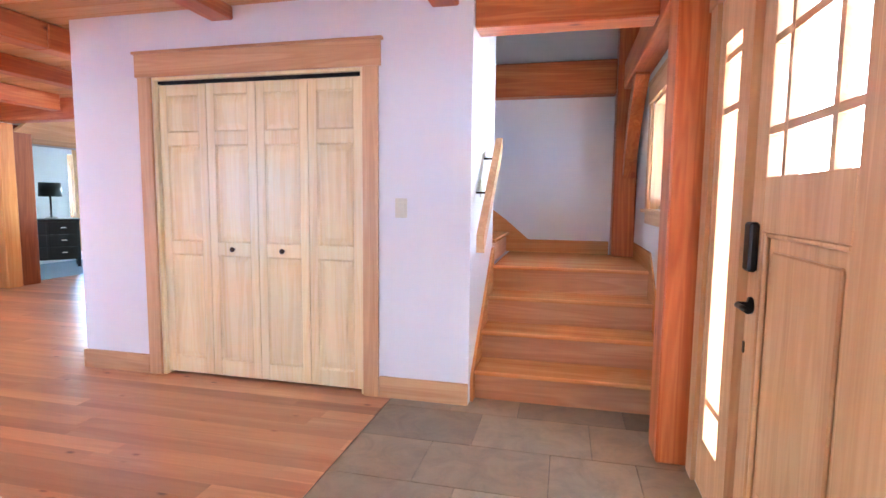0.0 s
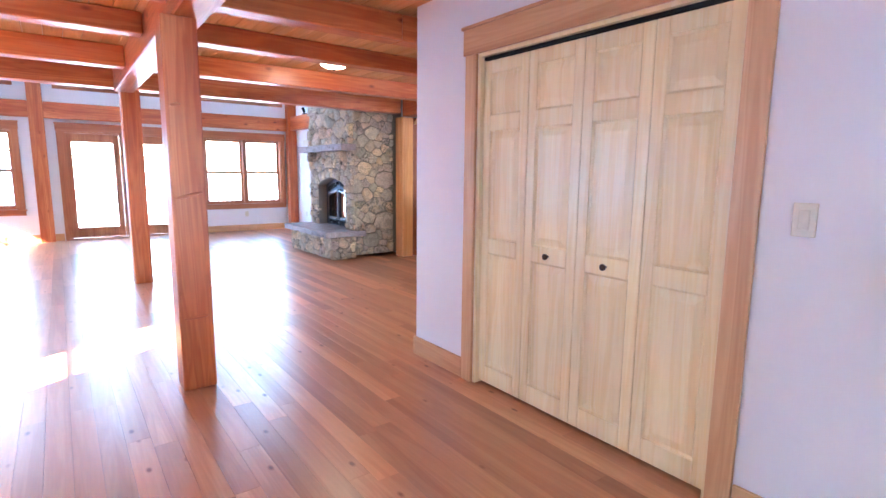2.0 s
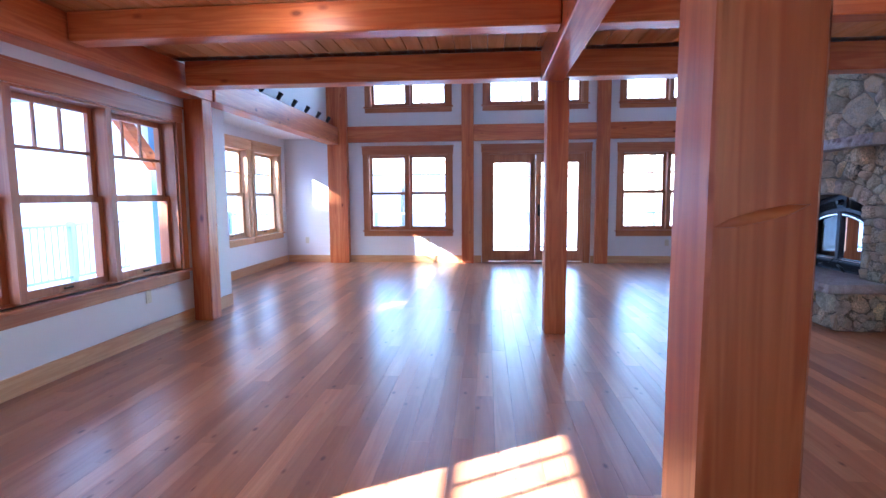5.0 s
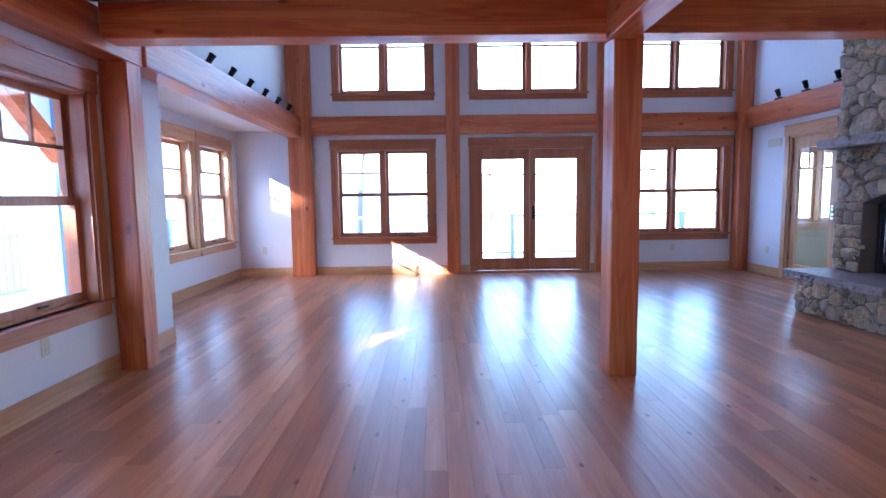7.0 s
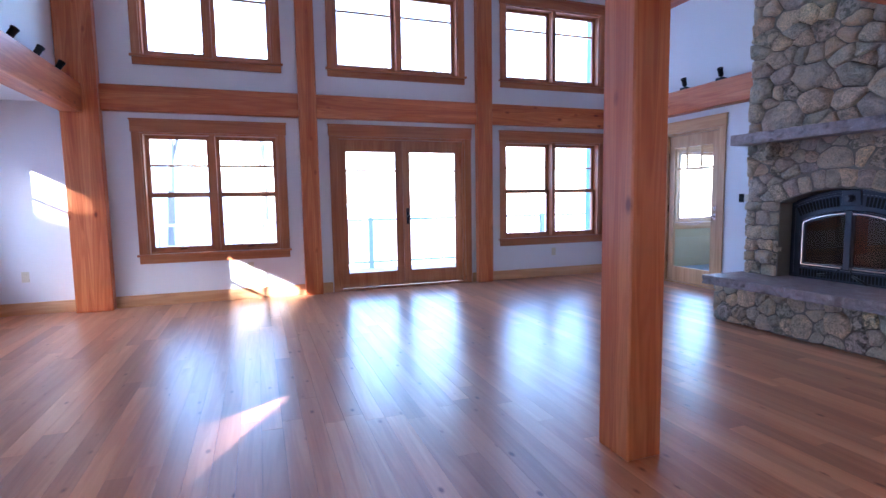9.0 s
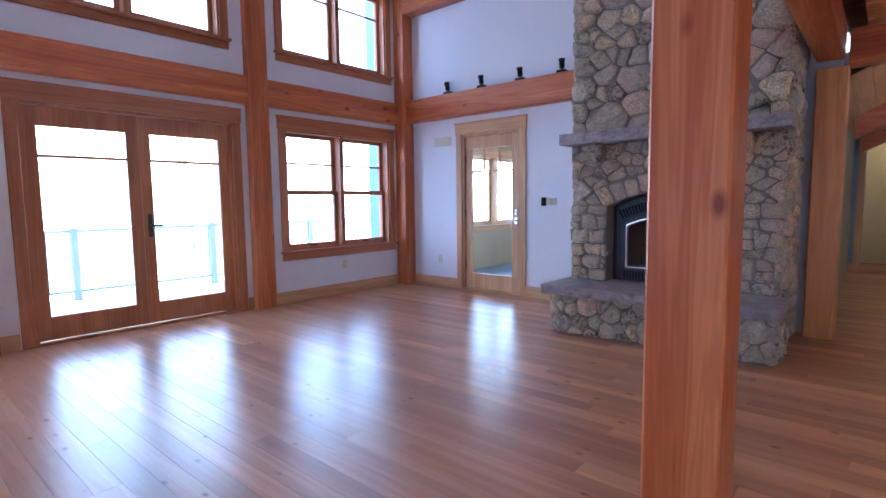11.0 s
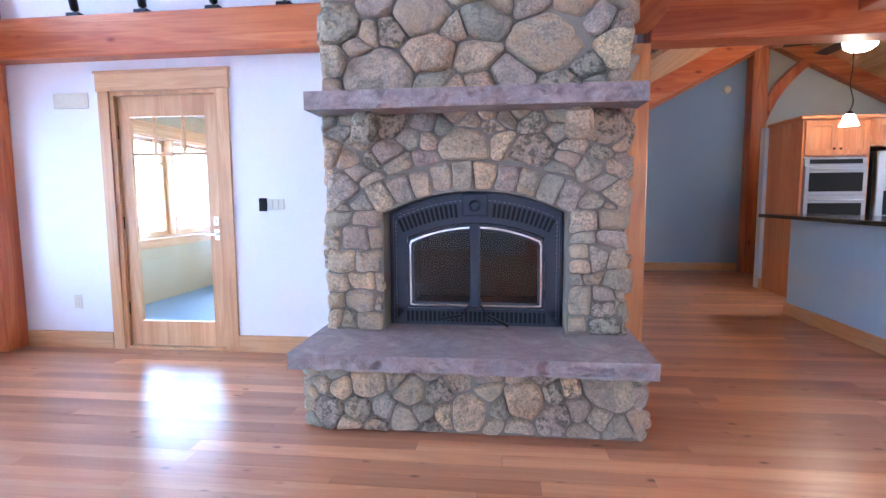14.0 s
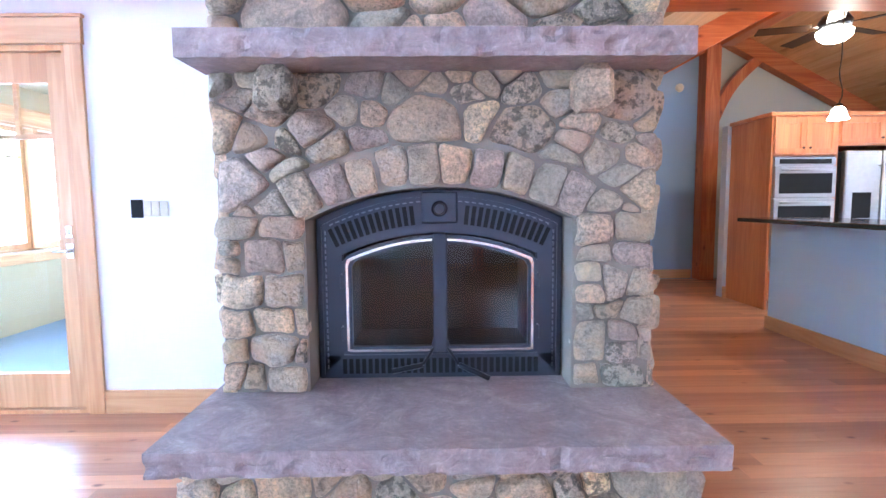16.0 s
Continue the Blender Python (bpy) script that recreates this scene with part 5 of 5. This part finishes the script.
lathe(bm, [(0.075, -0.01), (0.07, 0.0), (0.055, 0.03), (0.045, 0.07), (0.025, 0.09)], None, 20)
part("shade", bm, kitchen_glass, pd)
bm = bmesh.new()
lathe(bm, [(0.03, 0.088), (0.025, 0.11), (0.008, 0.12)], None, 14)
part("cap", bm, bronze, pd)
bm = bmesh.new()
last = None
for k in range(25):
    z = 0.12 + k * 0.05
    x = 0.03 * math.sin(k * 0.9) * max(0, 1 - k / 8)
    if last:
        rod(bm, last, (x, 0, z), 0.005, 6)
    last = (x, 0, z)
part("stem", bm, bronze, pd)
smoke = root("smoke_detector", pose(-4.95, 10.8, 2.85), "round white smoke detector on the far wall", "smoke detector")
bm = bmesh.new()
lathe(bm, [(0.06, 0), (0.058, 0.025), (0.03, 0.035)], pose(0, 0, 0, 90, 0, 0), 20)
part("cover", bm, plate, smoke)

# ---- bedroom seen through the cased opening ----
ch = root("dresser", pose(-8.98, 7.55, 0, 0, 0, 52), "black wooden dresser with drawers on short legs", "dresser")
blackwood = plain("black_stained_wood", (0.012, 0.011, 0.010), 0.35)
part("body", boxes((-0.45, 0.45, -0.22, 0.22, 0.14, 0.82), (-0.48, 0.48, -0.25, 0.25, 0.82, 0.85), bevel=0.006), blackwood, ch)
for k in range(3):
    for s in (-1, 1):
        d = part("drawer", boxes((s * 0.22 - 0.2, s * 0.22 + 0.2, -0.235, -0.221, 0.17 + k * 0.215, 0.365 + k * 0.215), bevel=0.004), blackwood, ch)
        part("pull", boxes((s * 0.22 - 0.04, s * 0.22 + 0.04, -0.255, -0.236, 0.26 + k * 0.215, 0.275 + k * 0.215), bevel=0.003), bright, d)
for sx in (-1, 1):
    for sy in (-1, 1):
        part("leg", boxes((sx * 0.42 - 0.025, sx * 0.42 + 0.025, sy * 0.19 - 0.025, sy * 0.19 + 0.025, 0.004, 0.14)), blackwood, ch)
tl = root("table_lamp", pose(-8.93, 7.6, 0.851), "table lamp with a black drum shade on the dresser", "table lamp")
bm = bmesh.new()
lathe(bm, [(0.09, 0), (0.085, 0.02), (0.02, 0.04), (0.015, 0.4)], None, 16)
part("base", bm, bright, tl)
bm = bmesh.new()
lathe(bm, [(0.17, 0.38), (0.16, 0.62)], None, 24)
part("shade", bm, blackwood, tl)

for y, z, tilt, w in ((2.02, 1.2, 14, 0.085), (2.03, 0.46, 4, 0.08), (1.98, 1.72, 10, 0.03)):
    bm = bmesh.new()
    lathe(bm, [(0.002, -1), (0.6, -0.8), (1.0, 0), (0.6, 0.8), (0.002, 1)], None, 12)
    bmesh.ops.transform(bm, matrix=pose(-3.845, y - 0.04, z, tilt, 0, 0) @ Matrix.Diagonal((0.006, w, 0.011, 1)), verts=bm.verts[:])
    part("knot", bm, timber["y"], post_with_knot, "raised dark knot scar")


# ---- outdoors ----
def height(x, y):
    """The lie of the snow: level round the house, an added wooded bank to the south that cuts low sun."""
    rise = max(0.0, min(1.0, (-y - 14) / 34))
    return -0.55 + 26.1 * rise * rise * (3 - 2 * rise) + 0.5 * noise.noise(Vector((x * 0.06, y * 0.06, 0))) * min(1, max(abs(x + 6), abs(y)) / 30) * (0 if y < -13 else 1)


bm = bmesh.new()
edges = [-600, -300, -150, -90, -60, -48, -40, -33, -27, -22, -18, -14, -10, -6, -2, 2, 6, 10, 14, 20, 30, 50, 90, 150, 300, 600]
grid = [[bm.verts.new((x, y, height(x, y))) for x in edges] for y in edges]
for j in range(len(edges) - 1):
    for i in range(len(edges) - 1):
        bm.faces.new((grid[j][i], grid[j][i + 1], grid[j + 1][i + 1], grid[j + 1][i])).smooth = True
solid("ground", bm, snow, "snow-covered ground with an added bank that cuts the sun", "ground", "", "structure")
deck = root("deck", pose(0, 0, 0), "weathered board deck round the house", "deck")
part("platform", boxes((XW - 3.2, XW - 0.21, -5.2, 8.4, -0.5, -0.12), (XW - 0.21, -2.0, -5.2, -2.57, -0.5, -0.12), (-8.27, -2.0, -2.56, YS - 0.21, -0.5, -0.12)), deck_wood, deck)


def railing(a, b):
    a, b = Vector(a), Vector(b)
    d = b - a
    r = root("railing", Matrix.Translation(a) @ pose(0, 0, 0, 0, 0, math.degrees(math.atan2(d.y, d.x))), "pale painted deck railing with thin balusters", "railing", "railings")
    n = max(1, round(d.length / 1.8))
    for k in range(n + 1):
        x = d.length * k / n
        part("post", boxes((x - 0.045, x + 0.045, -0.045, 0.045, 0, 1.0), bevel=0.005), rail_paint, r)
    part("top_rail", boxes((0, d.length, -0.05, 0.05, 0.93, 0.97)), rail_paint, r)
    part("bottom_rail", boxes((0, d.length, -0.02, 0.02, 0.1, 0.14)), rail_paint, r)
    bm = bmesh.new()
    k = 0.06
    while k < d.length:
        box(bm, k - 0.008, k + 0.008, -0.008, 0.008, 0.14, 0.93)
        k += 0.12
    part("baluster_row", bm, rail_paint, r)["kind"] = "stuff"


railing((XW - 3.1, 8.3, -0.12), (XW - 3.1, -5.1, -0.12))
railing((XW - 3.1, -5.1, -0.12), (-2.05, -5.1, -0.12))
porch = root("porch_roof", pose(0, 0, 0), "timber porch roof with snow outside the windows", "porch")
bm = bmesh.new()
prism(bm, [(-8.9, 2.42), (-6.0, 3.5), (-3.15, 2.42), (-3.15, 2.52), (-6.0, 3.62), (-8.9, 2.52)], "y", -5.3, YS - 0.21)
part("roof", bm, deck_wood, porch)
part("beam", boxes((-8.6, -3.3, -5.1, -4.95, 2.25, 2.42)), timber["x"], porch)
part("beam", boxes((-8.355, -3.3, -2.26, -2.14, 2.32, 2.5), bevel=0.01), timber["x"], porch)
brace_bm = bmesh.new()
prism(brace_bm, [(-8.355, 1.72), (-7.68, 2.32), (-7.5, 2.32), (-8.355, 1.55)], "y", -2.25, -2.15)
part("brace", brace_bm, timber["x"], porch)
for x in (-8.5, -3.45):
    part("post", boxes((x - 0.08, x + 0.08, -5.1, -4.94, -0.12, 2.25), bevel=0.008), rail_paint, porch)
column = root("porch_column", pose(0, 0, 0), "blue painted column at the corner of the house", "column")
part("shaft", boxes((-13.2, -12.98, 5.8, 6.0, -0.12, 4.2), bevel=0.01), siding_paint, column)
part("base", boxes((-13.23, -12.95, 5.77, 6.03, -0.12, 0.06), bevel=0.01), siding_paint, column)
# Roof out of view, made long enough to keep sun off the entry.
ent = root("entry_roof", pose(0, 0, 0), "unseen timber roof over the front door, stretched to block the sun", "porch")
part("roof", boxes((XE + 0.21, XE + 3.4, -5.2, 5.4, 2.5, 2.6)), deck_wood, ent)
for y in (-5.0, 0.2, 5.0):
    part("post", boxes((XE + 2.9, XE + 3.1, y - 0.1, y + 0.1, -0.5, 2.5), bevel=0.01), timber["z"], ent)
part("step", boxes((XE + 0.21, XE + 3.2, -5.2, 5.4, -0.5, -0.05)), deck_wood, ent)


def tree(x, y, h, seed):
    """A bare winter tree: a tapered trunk with forking limbs."""
    r = random.Random(seed)
    t = root("tree", pose(x, y, height(x, y) - 0.1), "bare winter tree with thin forking limbs", "tree", "bare trees")
    trunk, crown = bmesh.new(), bmesh.new()

    def limb(bm, a, d, length, rad, level):
        b = a + d * length
        m = Matrix.Translation(a) @ d.to_track_quat("Z", "Y").to_matrix().to_4x4()
        lathe(bm, [(rad, 0), (rad * 0.62, length)], m, 6)
        if level == 0:
            return
        for _ in range(r.choice((2, 3, 3))):
            e = (d + Vector((r.uniform(-1, 1), r.uniform(-1, 1), r.uniform(-0.1, 0.6))) * 0.75).normalized()
            limb(crown, a.lerp(b, r.uniform(0.55, 1.0)), e, length * r.uniform(0.5, 0.75), rad * 0.5, level - 1)
    limb(trunk, Vector((0, 0, 0)), Vector((r.uniform(-0.06, 0.06), r.uniform(-0.06, 0.06), 1)).normalized(), h * 0.5, h * 0.016, 4)
    part("trunk", trunk, bark, t)
    part("crown", crown, bark, t)


for k, (x, y, h) in enumerate(((-30, -3, 11), (-34, 4, 13), (-27, 9, 10), (-38, -9, 14), (-33, 13, 12), (-42, 1, 14), (-26, -12, 10), (-14, -19, 11), (-5, -22, 12), (-20, -22, 12), (-29, 20, 12))):
    tree(x, y, h, k + 40)


def added_conifer(x, y, h, spread, seed):
    """An added narrow evergreen: a tapered trunk and whorls of drooping boughs, each a fan of needle clumps."""
    r = random.Random(seed)
    t = root("evergreen_tree", pose(x, y, height(x, y) - 0.1), "unseen dark narrow evergreen added on the snowy bank", "tree", "evergreens")
    trunk, crown = bmesh.new(), bmesh.new()
    lathe(trunk, [(h * 0.018, 0), (h * 0.009, h * 0.6), (0.01, h)], None, 8)
    z = h * 0.12
    while z < h * 0.99:
        reach = spread * (1 - z / h) + 0.06
        for k in range(9):
            a = 2 * math.pi * (k + r.random()) / 9
            d, side = Vector((math.cos(a), math.sin(a), 0)), Vector((-math.sin(a), math.cos(a), 0))
            length = reach * r.uniform(0.75, 1.1)
            for j in range(4):
                p = d * length * (j + 0.2) / 4 + Vector((0, 0, z - 0.3 * length * (j / 4) ** 1.3))
                w = (0.35 - 0.06 * j) * max(length, 0.3)
                tip = p + d * length * 0.4 + Vector((0, 0, -0.12 * length))
                lift = Vector((0, 0, 0.05 + 0.1 * length))
                vs = [crown.verts.new(q) for q in (p + side * w * r.uniform(0.6, 1.1), p - side * w * r.uniform(0.6, 1.1), tip, p + lift)]
                for f in ((0, 1, 2), (0, 3, 1), (1, 3, 2), (2, 3, 0)):
                    crown.faces.new([vs[i] for i in f])
        z += 0.16 + 0.14 * reach
    part("trunk", trunk, bark, t)
    part("crown", crown, needle, t)


# Unseen trees; the first are placed to trim the sun through the bay windows.
for k, (x, y, h, w) in enumerate(((3.4, -26.5, 9.4, 1.8), (4.9, -26.4, 9.3, 1.9), (6.9, -27.6, 8.6, 1.8), (-16, -27, 9, 2.0), (-24, -26, 8, 1.9))):
    added_conifer(x, y, h, w, 70 + k)
